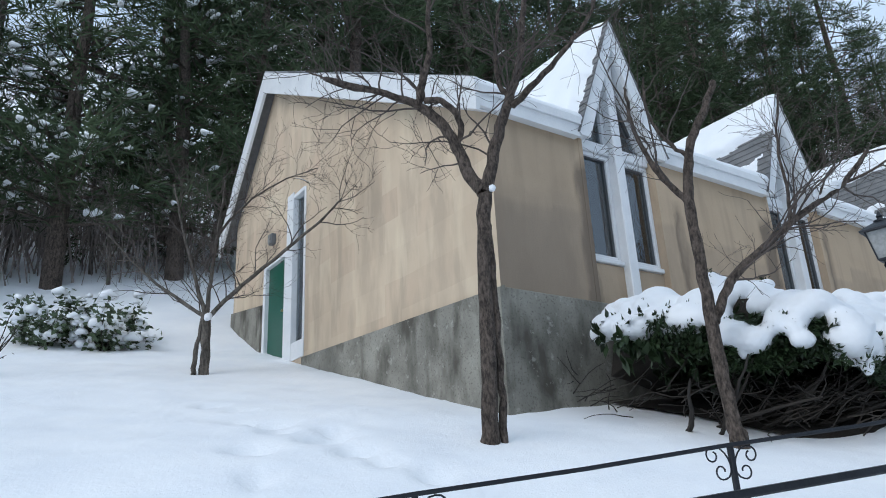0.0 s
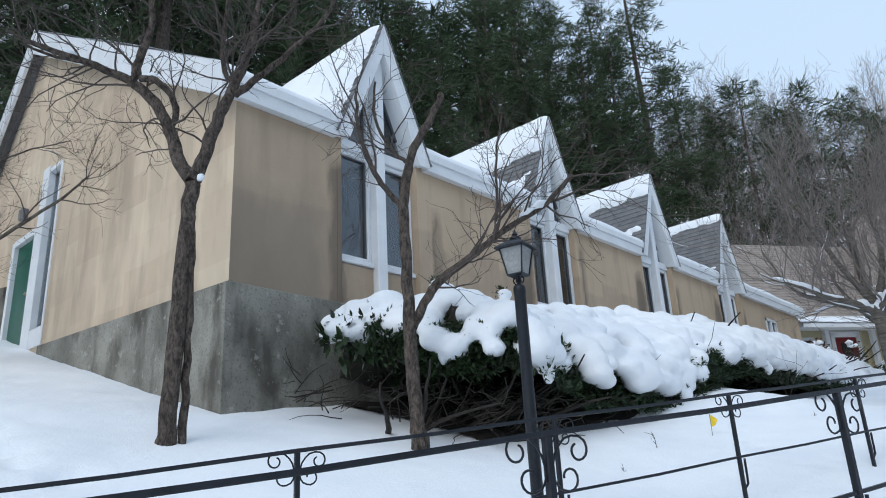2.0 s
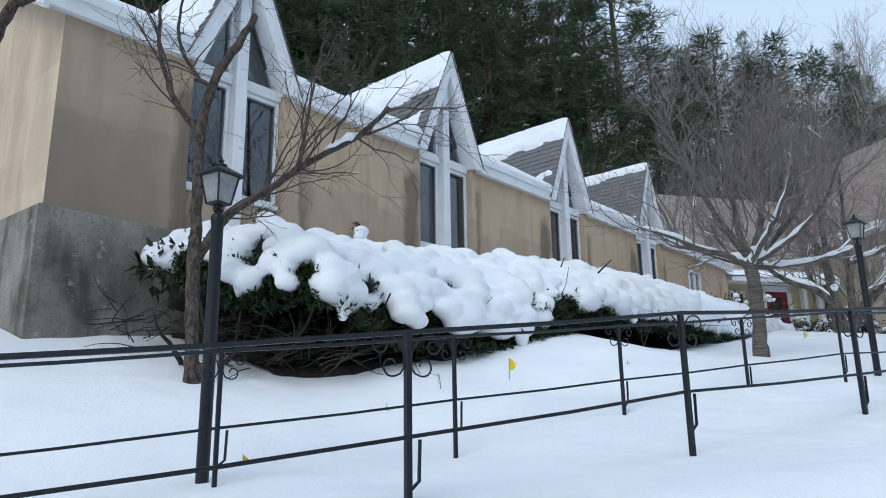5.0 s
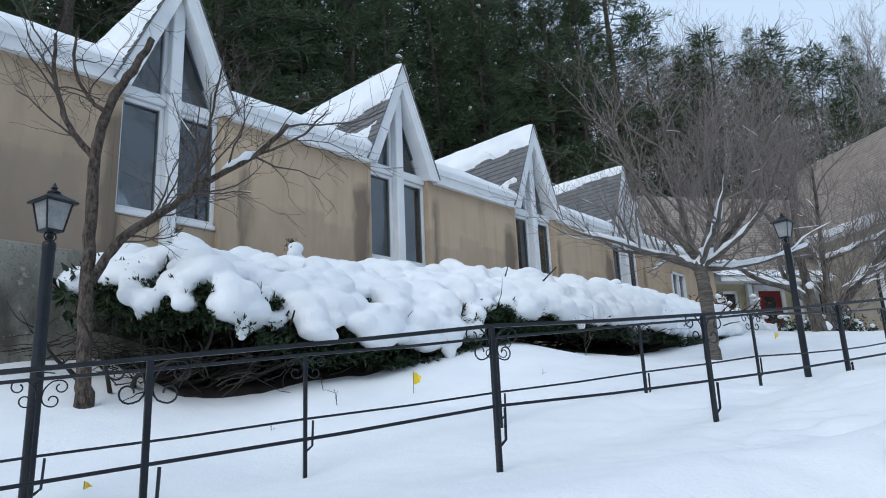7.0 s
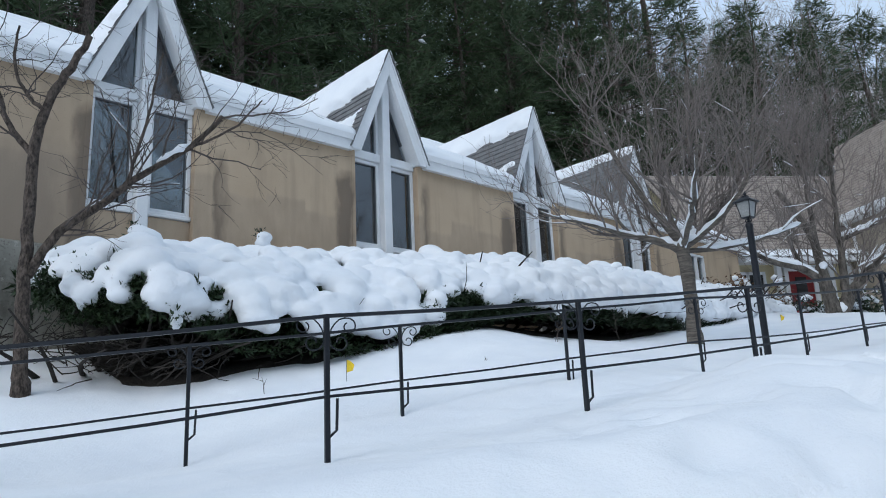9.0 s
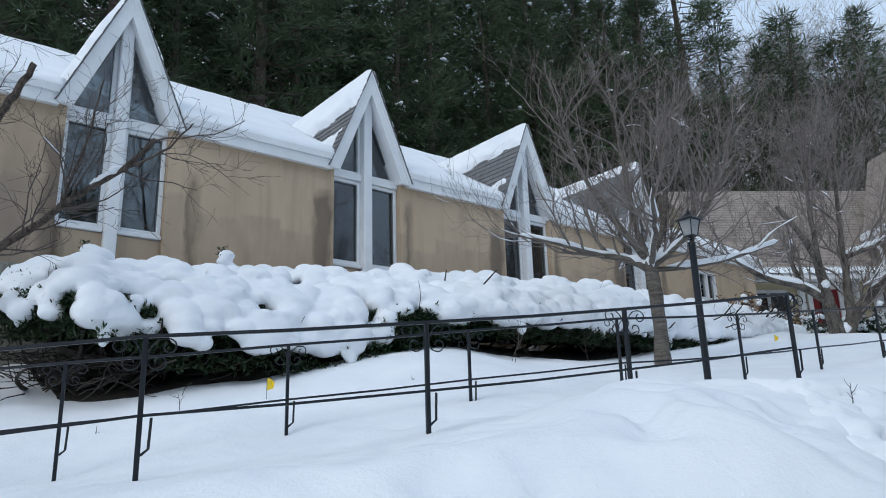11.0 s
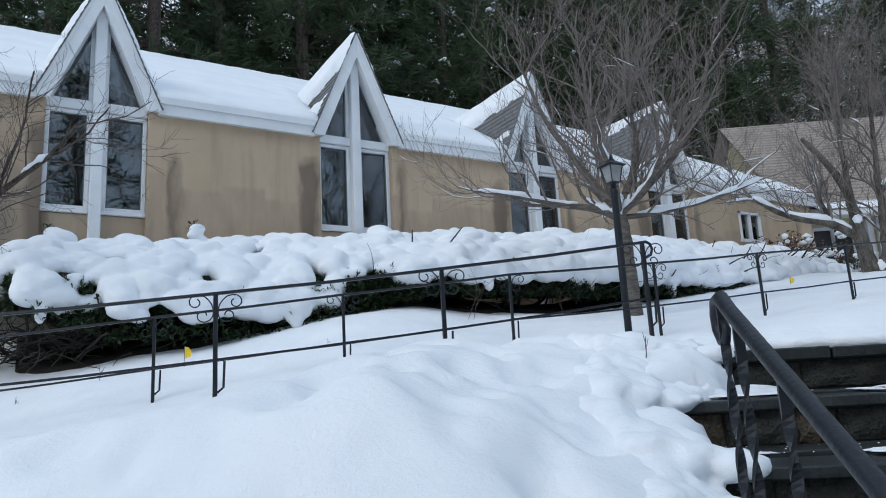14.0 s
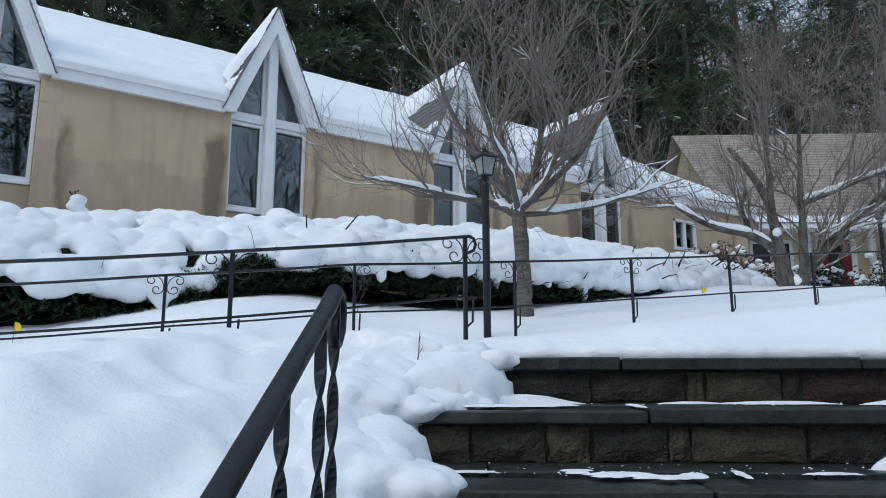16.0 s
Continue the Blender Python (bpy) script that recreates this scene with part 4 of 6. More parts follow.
t4 = [
    ([(19.76, 1.83, 3.06), (19.71, 1.87, 3.53), (19.66, 1.91, 3.95), (19.64, 1.92, 4.27), (19.57, 1.98, 4.92), (19.08, 2.35, 5.8)], 0.17, 0.04),
    ([(19.66, 1.91, 3.80), (19.31, 2.17, 4.12), (18.74, 2.60, 4.24), (18.1, 2.9, 4.65)], 0.10, 0.03),
    ([(19.32, 2.17, 4.15), (19.17, 2.28, 4.55), (19.27, 2.20, 4.95)], 0.06, 0.02),
    ([(19.64, 1.92, 4.27), (19.64, 1.93, 5.36), (19.62, 1.94, 6.26), (19.70, 1.88, 7.2)], 0.07, 0.015),
    ([(19.84, 1.77, 3.06), (20.16, 1.53, 3.62), (20.61, 1.20, 4.14), (21.04, 0.87, 4.56), (21.7, 0.4, 5.3)], 0.15, 0.05),
    ([(20.03, 1.63, 3.42), (20.05, 1.62, 4.26), (20.09, 1.59, 5.35), (20.17, 1.52, 6.9)], 0.10, 0.02),
    ([(20.61, 1.20, 4.14), (20.96, 0.94, 4.46), (21.5, 0.55, 4.6)], 0.06, 0.02),
    ([(20.08, 1.59, 4.69), (20.42, 1.34, 4.85), (20.93, 0.96, 5.10), (21.8, 0.4, 5.5)], 0.07, 0.02),
]
build_tree("tree", "old spreading bare tree with thick snow-laden limbs", t4, dict(VASE, density=5.6, length=1.7, thick=0.022), 14, BARK_GREY, 0.85, crotch=((19.82, 1.72, 3.25, 0.13), (19.6, 1.85, 4.15, 0.09)), twig=PALE_TWIG)

t5 = [
    ([(3.00, 10.76, 3.35), (3.0, 10.74, 3.8), (2.98, 10.7, 4.2)], 0.075, 0.06),
    ([(2.98, 10.7, 4.2), (2.8, 10.7, 4.7), (2.55, 10.6, 5.4), (2.3, 10.5, 6.2)], 0.04, 0.01),
    ([(2.98, 10.7, 4.2), (3.0, 10.7, 4.9), (3.1, 10.8, 5.6), (3.2, 10.9, 6.6)], 0.04, 0.01),
    ([(2.98, 10.7, 4.2), (3.3, 10.4, 4.6), (3.8, 9.9, 5.1), (4.3, 9.5, 5.6), (4.5, 9.2, 5.9)], 0.04, 0.012),
    ([(2.98, 10.7, 4.2), (2.6, 10.9, 4.5), (2.1, 11.1, 4.9), (1.5, 11.3, 5.6)], 0.035, 0.01),
    ([(3.1, 10.8, 5.6), (3.5, 10.6, 6.2), (4.0, 10.4, 6.6), (4.5, 10.1, 6.8)], 0.022, 0.006),
    ([(2.85, 10.75, 3.35), (2.9, 10.8, 3.9), (2.95, 10.72, 4.3)], 0.04, 0.03),
]
build_tree("tree", "small multi-stemmed bare tree near the green door", t5, dict(PLANE_TWIGS, density=6.5, length=0.9, lift=0.2, bare=(6,)), 15, BARK_GREY, 0.14, crotch=((2.97, 10.62, 4.22, 0.06),))


# ---------------------------------------------------------------- hedge
LEAF = grained("evergreen_leaf", (0.009, 0.018, 0.008), (0.030, 0.058, 0.020), 4, 0.5, bump=0.1)
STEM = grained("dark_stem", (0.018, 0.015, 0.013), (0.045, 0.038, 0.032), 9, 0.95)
H0, H1 = 5.85, 21.9


def hedge_front(x):
    return 3.02 + 0.055 * max(0, x - 13) + 0.9 * max(0.0, (6.5 - x) / 0.65) ** 2 + 0.16 * noise.noise(Vector((x * 0.8, 0, 2)))


def hedge_top(x):
    return float(np.interp(x, (6.0, 9.6, 12.2, 15.5, 22.0), (3.50, 3.80, 4.02, 4.28, 4.30)))


def hedge_low(x):
    return float(np.interp(x, (5.6, 6.4, 7.3, 9.0, 10.2, 11.2, 16.5, 20.0), (2.6, 2.5, 2.24, 2.30, 2.62, 2.84, 2.92, 3.2)))


PROFILE = [(1.0, -0.9), (1.0, -0.3), (0.97, -0.08), (0.9, 0.0), (0.8, 0.0), (0.7, -0.03), (0.6, -0.08), (0.5, -0.14), (0.42, -0.19), (0.34, -0.25), (0.26, -0.32), (0.19, -0.39), (0.13, -0.46), (0.08, -0.53), (0.04, -0.60), (0.01, -0.67), (-0.01, -0.75), (-0.015, -0.83), (-0.01, -0.91), (0.0, -0.97), (0.03, -1.0), (0.08, -0.97), (0.14, -0.88)]
CROWN_U = [u for u, w in PROFILE[3:15]][::-1]
CROWN_W = [w for u, w in PROFILE[3:15]][::-1]


def unit_ball():
    bm = bmesh.new()
    bmesh.ops.create_icosphere(bm, subdivisions=2, radius=1.0)
    bm.verts.index_update()
    verts, faces = [v.co.copy() for v in bm.verts], [tuple(v.index for v in f.verts) for f in bm.faces]
    bm.free()
    return verts, faces


BALL, BALL_FACES = unit_ball()


def add_pillow(mesh, c, rx, ry, rz):
    mesh.add([(c.x + p.x * rx, c.y + p.y * ry, c.z + p.z * rz) for p in BALL], BALL_FACES)


def grow_together(ob, size, rounds):
    """Merges the overlapping pillows into one soft skin."""
    grow = ob.modifiers.new("grow", "REMESH")
    grow.mode, grow.voxel_size, grow.use_smooth_shade = "VOXEL", size, True
    soften = ob.modifiers.new("soften", "SMOOTH")
    soften.factor, soften.iterations = 0.5, rounds


def build_hedge():
    hedge = new("hedge")
    tagged(hedge, "long evergreen hedge bowed under a thick lumpy quilt of snow", "hedge")
    rng = random.Random(5)
    # pillows of snow, grown together into one quilt
    quilt = Mesh()
    pillow = lambda c, rx, ry, rz: add_pillow(quilt, c, rx, ry, rz)
    prof = PROFILE[2:20]
    arc = [0.0]
    for a, b in zip(prof, prof[1:]):
        arc.append(arc[-1] + math.hypot((b[0] - a[0]) * 2.5, (b[1] - a[1]) * 1.3))
    us, ws = [p[0] for p in prof], [p[1] for p in prof]
    pits = [(rng.uniform(H0 + 0.2, 9.6) if k < 44 else rng.uniform(9.6, H1), rng.uniform(1.2, arc[-1] - 0.2), rng.uniform(0.09, 0.145)) for k in range(78)]
    for i in range(int((H1 - H0) / 0.145)):
        for k in range(int(arc[-1] / 0.135)):
            x, at = H0 + (i + rng.uniform(0.1, 0.9)) * 0.145, (k + rng.uniform(0.1, 0.9)) * 0.135
            u, w = float(np.interp(at, arc, us)), float(np.interp(at, arc, ws))
            yf, yb, zt, zl = hedge_front(x), 5.7, hedge_top(x), hedge_low(x)
            end = min(1.0, (x - H0) / 0.7, (H1 - x) / 0.6)
            end = math.sqrt(max(0.02, end * (2 - end)))
            lobe = 0.5 * noise.noise(Vector((x * 0.9, 4.0, 1.0))) + 0.6 * noise.noise(Vector((x * 2.1, 9.0, 1.0)))
            green = 0.30 * math.exp(-((x - 10.2) / 0.6) ** 2) + 0.16 * math.exp(-((x - 5.95) / 0.2) ** 2) + 0.12 * math.exp(-((x - 20.8) / 0.5) ** 2)
            if -w > (1.10 if x < 9.4 else 1.0) + (0.30 if x < 9.4 else 0.36) * lobe - green:
                continue
            hole = noise.noise(Vector((x * 1.9, at * 2.2, 8)))
            if hole > 0.60 - 0.24 * max(0.0, -w - 0.3) or rng.random() < 0.05:
                continue
            if any(abs(x - a) < c and math.hypot(x - a, at - b) < c for a, b, c in pits):
                continue
            P = Vector((x, yf + u * (yb - yf), zt - 0.05 + w * (zt - 0.05 - zl) * (0.6 + 0.4 * end) - (1 - end) * 0.35))
            face = float(smoothstep(np.array(-w), 0.1, 0.5))
            out = Vector((0, -face, 1.05 - face)).normalized()
            push = 0.15 * noise.noise(Vector((x * 1.4, at * 1.4, 1.0))) + 0.14 * noise.noise(Vector((x * 3.0, at * 3.0, 4.0))) + 0.10 * noise.noise(Vector((x * 5.5, at * 5.5, 9.0)))
            r = rng.uniform(0.10, 0.19)
            c = P + out * (push - r * 0.45)
            pillow(c, r * rng.uniform(1.0, 1.5), r * rng.uniform(0.95, 1.25), r * rng.uniform(0.7, 1.0))
            if -w > 0.5 and rng.random() < 0.10:
                r *= 0.45
                pillow(c + Vector((rng.uniform(-0.06, 0.06), -0.05, -rng.uniform(0.12, 0.24))), r, r, r * rng.uniform(1.2, 2.2))
    # knobs on the leaders that stand above the rest
    for x, y, z, r in ((8.42, 4.95, 3.86, 0.095), (8.36, 4.93, 3.76, 0.075), (8.47, 4.96, 3.70, 0.09), (6.62, 4.5, 3.58, 0.10), (6.7, 4.5, 3.50, 0.16), (12.5, 4.6, 4.02, 0.09), (16.2, 4.6, 4.25, 0.11)):
        pillow(Vector((x, y, z)), r * 1.25, r, r * 0.85)
    snow = part("snow", quilt, SNOW, hedge, "deep lumpy snow hanging over the front", smooth=True)
    grow_together(snow, 0.03, 2)
    # solid core for the dense inner twigs, added to block light and darken the hollow
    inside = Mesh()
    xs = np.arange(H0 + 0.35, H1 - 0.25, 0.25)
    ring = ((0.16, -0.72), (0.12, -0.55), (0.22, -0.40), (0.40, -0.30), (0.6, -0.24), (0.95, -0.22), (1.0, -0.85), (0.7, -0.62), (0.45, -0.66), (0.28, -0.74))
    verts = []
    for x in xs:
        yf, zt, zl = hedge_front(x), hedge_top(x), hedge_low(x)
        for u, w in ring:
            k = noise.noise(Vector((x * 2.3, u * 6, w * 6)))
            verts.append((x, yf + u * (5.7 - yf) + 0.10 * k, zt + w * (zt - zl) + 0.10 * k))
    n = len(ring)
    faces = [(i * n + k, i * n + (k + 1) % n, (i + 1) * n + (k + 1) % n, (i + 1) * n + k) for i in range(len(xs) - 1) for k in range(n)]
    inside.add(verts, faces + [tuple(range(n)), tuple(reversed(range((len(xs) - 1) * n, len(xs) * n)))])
    part("shade_core", inside, STEM, hedge, "solid near-black core for dense inner twigs and their shade")
    # sprays of leaves inside, showing at the holes and along the lower edge
    leaf = Mesh()
    for n in range(12500):
        x = rng.uniform(H0 - 0.15, H1)
        yf = hedge_front(x)
        zt, zl = hedge_top(x), hedge_low(x)
        deep = n > 11000
        u = rng.random() ** 1.8 * 0.45 if not deep else rng.uniform(0.40, 0.9)
        y = yf + (0.13 if x > 6.35 else 0.05) + u * (5.6 - yf)
        zs = zt + float(np.interp(u, CROWN_U, CROWN_W)) * (zt - zl) - (0.26 if deep else 0.11)
        zlo = zl + 0.20 if deep else gz(x, y) + 0.75 if x < 6.5 else max(gz(x, y) + 0.2, zl + 0.02 + 0.5 * u + 0.12 * noise.noise(Vector((x * 2, 5, 5))))
        if 6.4 < x < 9.0 and not deep:
            zlo = max(zlo, zl + 0.02 + 1.6 * min(u, 0.25))
        if zs <= zlo:
            continue
        c = Vector((x, y, zlo + (zs - zlo) * (rng.random() ** 0.8)))
        out = Vector((rng.uniform(-0.8, 0.8), -1 + rng.uniform(-0.2, 0.5), rng.uniform(-0.7, 0.4))).normalized()
        big = 2.6 if deep else 1.15
        for k in range(7):
            a = rng.uniform(0, 6.28)
            side = out.cross(Vector((math.cos(a), math.sin(a), 0.4))).normalized()
            d = (out * 0.7 + side * 0.8).normalized()
            wv = d.cross(Vector((rng.uniform(-1, 1), rng.uniform(-1, 1), 1))).normalized() * rng.uniform(0.009, 0.016) * big
            ln = rng.uniform(0.05, 0.10) * big
            o = c + out * (k * 0.012)
            leaf.add([o, o + d * ln * 0.5 + wv, o + d * ln, o + d * ln * 0.5 - wv], [(0, 1, 2, 3)])
    for n in range(2600):
        if n < 1000:
            x = rng.gauss(10.3, 0.45) if n % 4 else rng.gauss(5.95, 0.12)
            z = hedge_low(x) + rng.uniform(-0.12, 0.34)
        else:
            x = rng.uniform(H0, H1)
            z = hedge_low(x) + rng.uniform(-0.14, 0.02)
        y = hedge_front(x) + (rng.uniform(-0.04, 0.12) if n < 1000 else rng.uniform(0.02, 0.2))
        out = Vector((rng.uniform(-0.8, 0.8), -1, rng.uniform(-0.5, 0.6))).normalized()
        for k in range(7):
            d = (out + Vector((rng.uniform(-1, 1), rng.uniform(-1, 1), rng.uniform(-1, 1))) * 0.8).normalized()
            wv = d.cross(Vector((rng.uniform(-1, 1), rng.uniform(-1, 1), 1))).normalized() * rng.uniform(0.008, 0.014)
            ln = rng.uniform(0.05, 0.09)
            o = Vector((x, y, z)) + out * (k * 0.012)
            leaf.add([o, o + d * ln * 0.5 + wv, o + d * ln, o + d * ln * 0.5 - wv], [(0, 1, 2, 3)])
    for o, h in ((Vector((8.36, 4.97, 3.6)), 0.36), (Vector((6.56, 4.5, 3.4)), 0.26)):
        for k in range(90):
            c = o + Vector((rng.gauss(0, 0.03), rng.gauss(0, 0.03), h * rng.random()))
            d = Vector((rng.uniform(-1, 1), rng.uniform(-1, 1), rng.uniform(0.2, 1))).normalized()
            wv = d.cross(Vector((rng.uniform(-1, 1), rng.uniform(-1, 1), 1))).normalized() * 0.010
            leaf.add([c, c + d * 0.035 + wv, c + d * 0.07, c + d * 0.035 - wv], [(0, 1, 2, 3)])
    tagged(part("leaf", leaf, LEAF, hedge, "dark green needled sprays"), kind="stuff")
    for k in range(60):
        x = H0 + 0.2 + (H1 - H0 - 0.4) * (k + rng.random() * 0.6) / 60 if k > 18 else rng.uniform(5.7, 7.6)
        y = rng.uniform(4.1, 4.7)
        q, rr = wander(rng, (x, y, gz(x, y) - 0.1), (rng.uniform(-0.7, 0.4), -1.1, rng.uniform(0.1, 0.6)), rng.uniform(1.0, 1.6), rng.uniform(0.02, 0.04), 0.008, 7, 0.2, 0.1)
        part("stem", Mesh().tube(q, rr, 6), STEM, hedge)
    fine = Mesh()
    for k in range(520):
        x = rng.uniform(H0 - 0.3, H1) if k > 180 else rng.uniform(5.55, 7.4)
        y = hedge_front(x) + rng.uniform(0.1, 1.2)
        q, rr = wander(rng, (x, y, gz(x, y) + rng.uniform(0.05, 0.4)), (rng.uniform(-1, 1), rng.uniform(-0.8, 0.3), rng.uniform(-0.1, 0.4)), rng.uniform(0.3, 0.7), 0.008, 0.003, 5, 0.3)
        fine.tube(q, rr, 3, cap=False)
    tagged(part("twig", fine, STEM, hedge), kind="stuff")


build_hedge()
# the deep shade under the hedge, put into a ground colour
BED_SHADE = grained("hedge_floor_shade", (0.012, 0.010, 0.009), (0.035, 0.028, 0.022), 6, 0.95, bump=0.8, fine=30, depth=0.03)


def build_shade_bed():
    """Near-black sheet added over the snow under the hedge, in place of deep shade."""
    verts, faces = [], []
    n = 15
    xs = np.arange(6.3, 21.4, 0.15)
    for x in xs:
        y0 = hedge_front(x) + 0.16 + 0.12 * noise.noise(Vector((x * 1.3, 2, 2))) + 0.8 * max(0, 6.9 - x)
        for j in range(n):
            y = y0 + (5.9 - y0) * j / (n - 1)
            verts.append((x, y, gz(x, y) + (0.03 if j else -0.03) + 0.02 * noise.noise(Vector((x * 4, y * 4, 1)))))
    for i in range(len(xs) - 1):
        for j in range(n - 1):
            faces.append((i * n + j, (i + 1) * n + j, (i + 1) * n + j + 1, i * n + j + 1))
    tagged(part("ground_shade", Mesh().add(verts, faces), BED_SHADE, smooth=True), "near-black sheet standing in for the shade under the hedge", "soil", kind="structure")


build_shade_bed()


# ---------------------------------------------------------------- stairs
U, V = Vector((0.8, -0.6, 0)), Vector((0.6, 0.8, 0))


def pq(p, q, z):
    w = U * p + V * q
    return (w.x, w.y, z)


STONES = [grained("riser_stone", (0.030, 0.025, 0.018), (0.115, 0.092, 0.062), 9, 0.65, bump=0.8, depth=0.03),
          grained("riser_stone_grey", (0.014, 0.015, 0.014), (0.050, 0.050, 0.044), 9, 0.65, bump=0.8, depth=0.03),
          grained("riser_stone_rust", (0.026, 0.014, 0.012), (0.070, 0.040, 0.032), 9, 0.65, bump=0.8, depth=0.03)]
MORTAR = grained("mortar", (0.018, 0.018, 0.017), (0.04, 0.039, 0.035), 9, 0.95, bump=0.5)


def slab(rng, p0, p1, q0, q1, z0, z1):
    """A flagstone with a slightly uneven outline."""
    j = lambda a: rng.uniform(-a, a)
    m = Mesh()
    ring, n = [], 7
    for i in range(n + 1):
        ring.append((p0 + (p1 - p0) * i / n, q0 + j(0.02)))
    for i in range(n + 1):
        ring.append((p1 + (p0 - p1) * i / n, q1 + j(0.006)))
    t = j(0.012)
    verts = [pq(p, q, z0) for p, q in ring] + [pq(p, q, z1 + t) for p, q in ring]
    c = len(ring)
    m.add(verts, [tuple(reversed(range(c))), tuple(range(c, 2 * c))] + [(i, (i + 1) % c, (i + 1) % c + c, i + c) for i in range(c)])
    return m


def rough_stone(rng, p0, p1, q, z0, z1):
    """A hewn riser stone with a bulging face."""
    m = Mesh()
    nx, nz = 5, 3
    verts, faces = [], []
    for i in range(nx + 1):
        for k in range(nz + 1):
            a, b = i / nx, k / nz
            edge = min(a, 1 - a) * 2 * min(b, 1 - b) * 2
            pp = p0 + (p1 - p0) * a + (rng.uniform(-0.008, 0.008) if 0 < k < nz else 0)
            zz = z0 + (z1 - z0) * b + rng.uniform(-0.006, 0.006)
            verts.append(pq(pp, q - 0.03 * edge ** 0.4 - rng.uniform(0, 0.014), zz))
    w = nz + 1
    for i in range(nx):
        for k in range(nz):
            faces.append((i * w + k, (i + 1) * w + k, (i + 1) * w + k + 1, i * w + k + 1))
    m.add(verts, faces)
    m.add([pq(p0, q, z0), pq(p1, q, z0), pq(p1, q + 0.06, z0), pq(p0, q + 0.06, z0), pq(p0, q, z1), pq(p1, q, z1), pq(p1, q + 0.06, z1), pq(p0, q + 0.06, z1)], [(3, 2, 1, 0), (4, 5, 6, 7), (1, 2, 6, 5), (2, 3, 7, 6), (3, 0, 4, 7)])
    return m


STEP_P0, STEP_P1 = 8.93, 13.2
RISE, RUN, Q0, Z0 = 0.245, 0.64, 2.65, 1.04


def snow_patch(rng, p, q, z, rp, rq, h):
    """A ragged thin patch of old snow."""
    verts, faces = [pq(p, q, z + h)], []
    n, rings = 40, 4
    ph = rng.uniform(0, 9)
    for r in range(1, rings + 1):
        for k in range(n):
            a = 2 * math.pi * k / n
            rag = 1 + 0.75 * noise.noise(Vector((math.cos(a) * 2.6 + ph, math.sin(a) * 2.6, ph))) + 0.3 * noise.noise(Vector((math.cos(a) * 7 + ph, math.sin(a) * 7, ph)))
            f = r / rings * rag
            verts.append(pq(p + rp * f * math.cos(a), q + rq * f * math.sin(a), z + h * (1 - (r / rings) ** 2) * rng.uniform(0.7, 1.2) - (0.004 if r == rings else 0)))
    for k in range(n):
        faces.append((0, 1 + k, 1 + (k + 1) % n))
    for r in range(rings - 1):
        for k in range(n):
            a, b = 1 + r * n + k, 1 + r * n + (k + 1) % n
            faces.append((a, a + n, b + n, b))
    return Mesh().add(verts, faces)


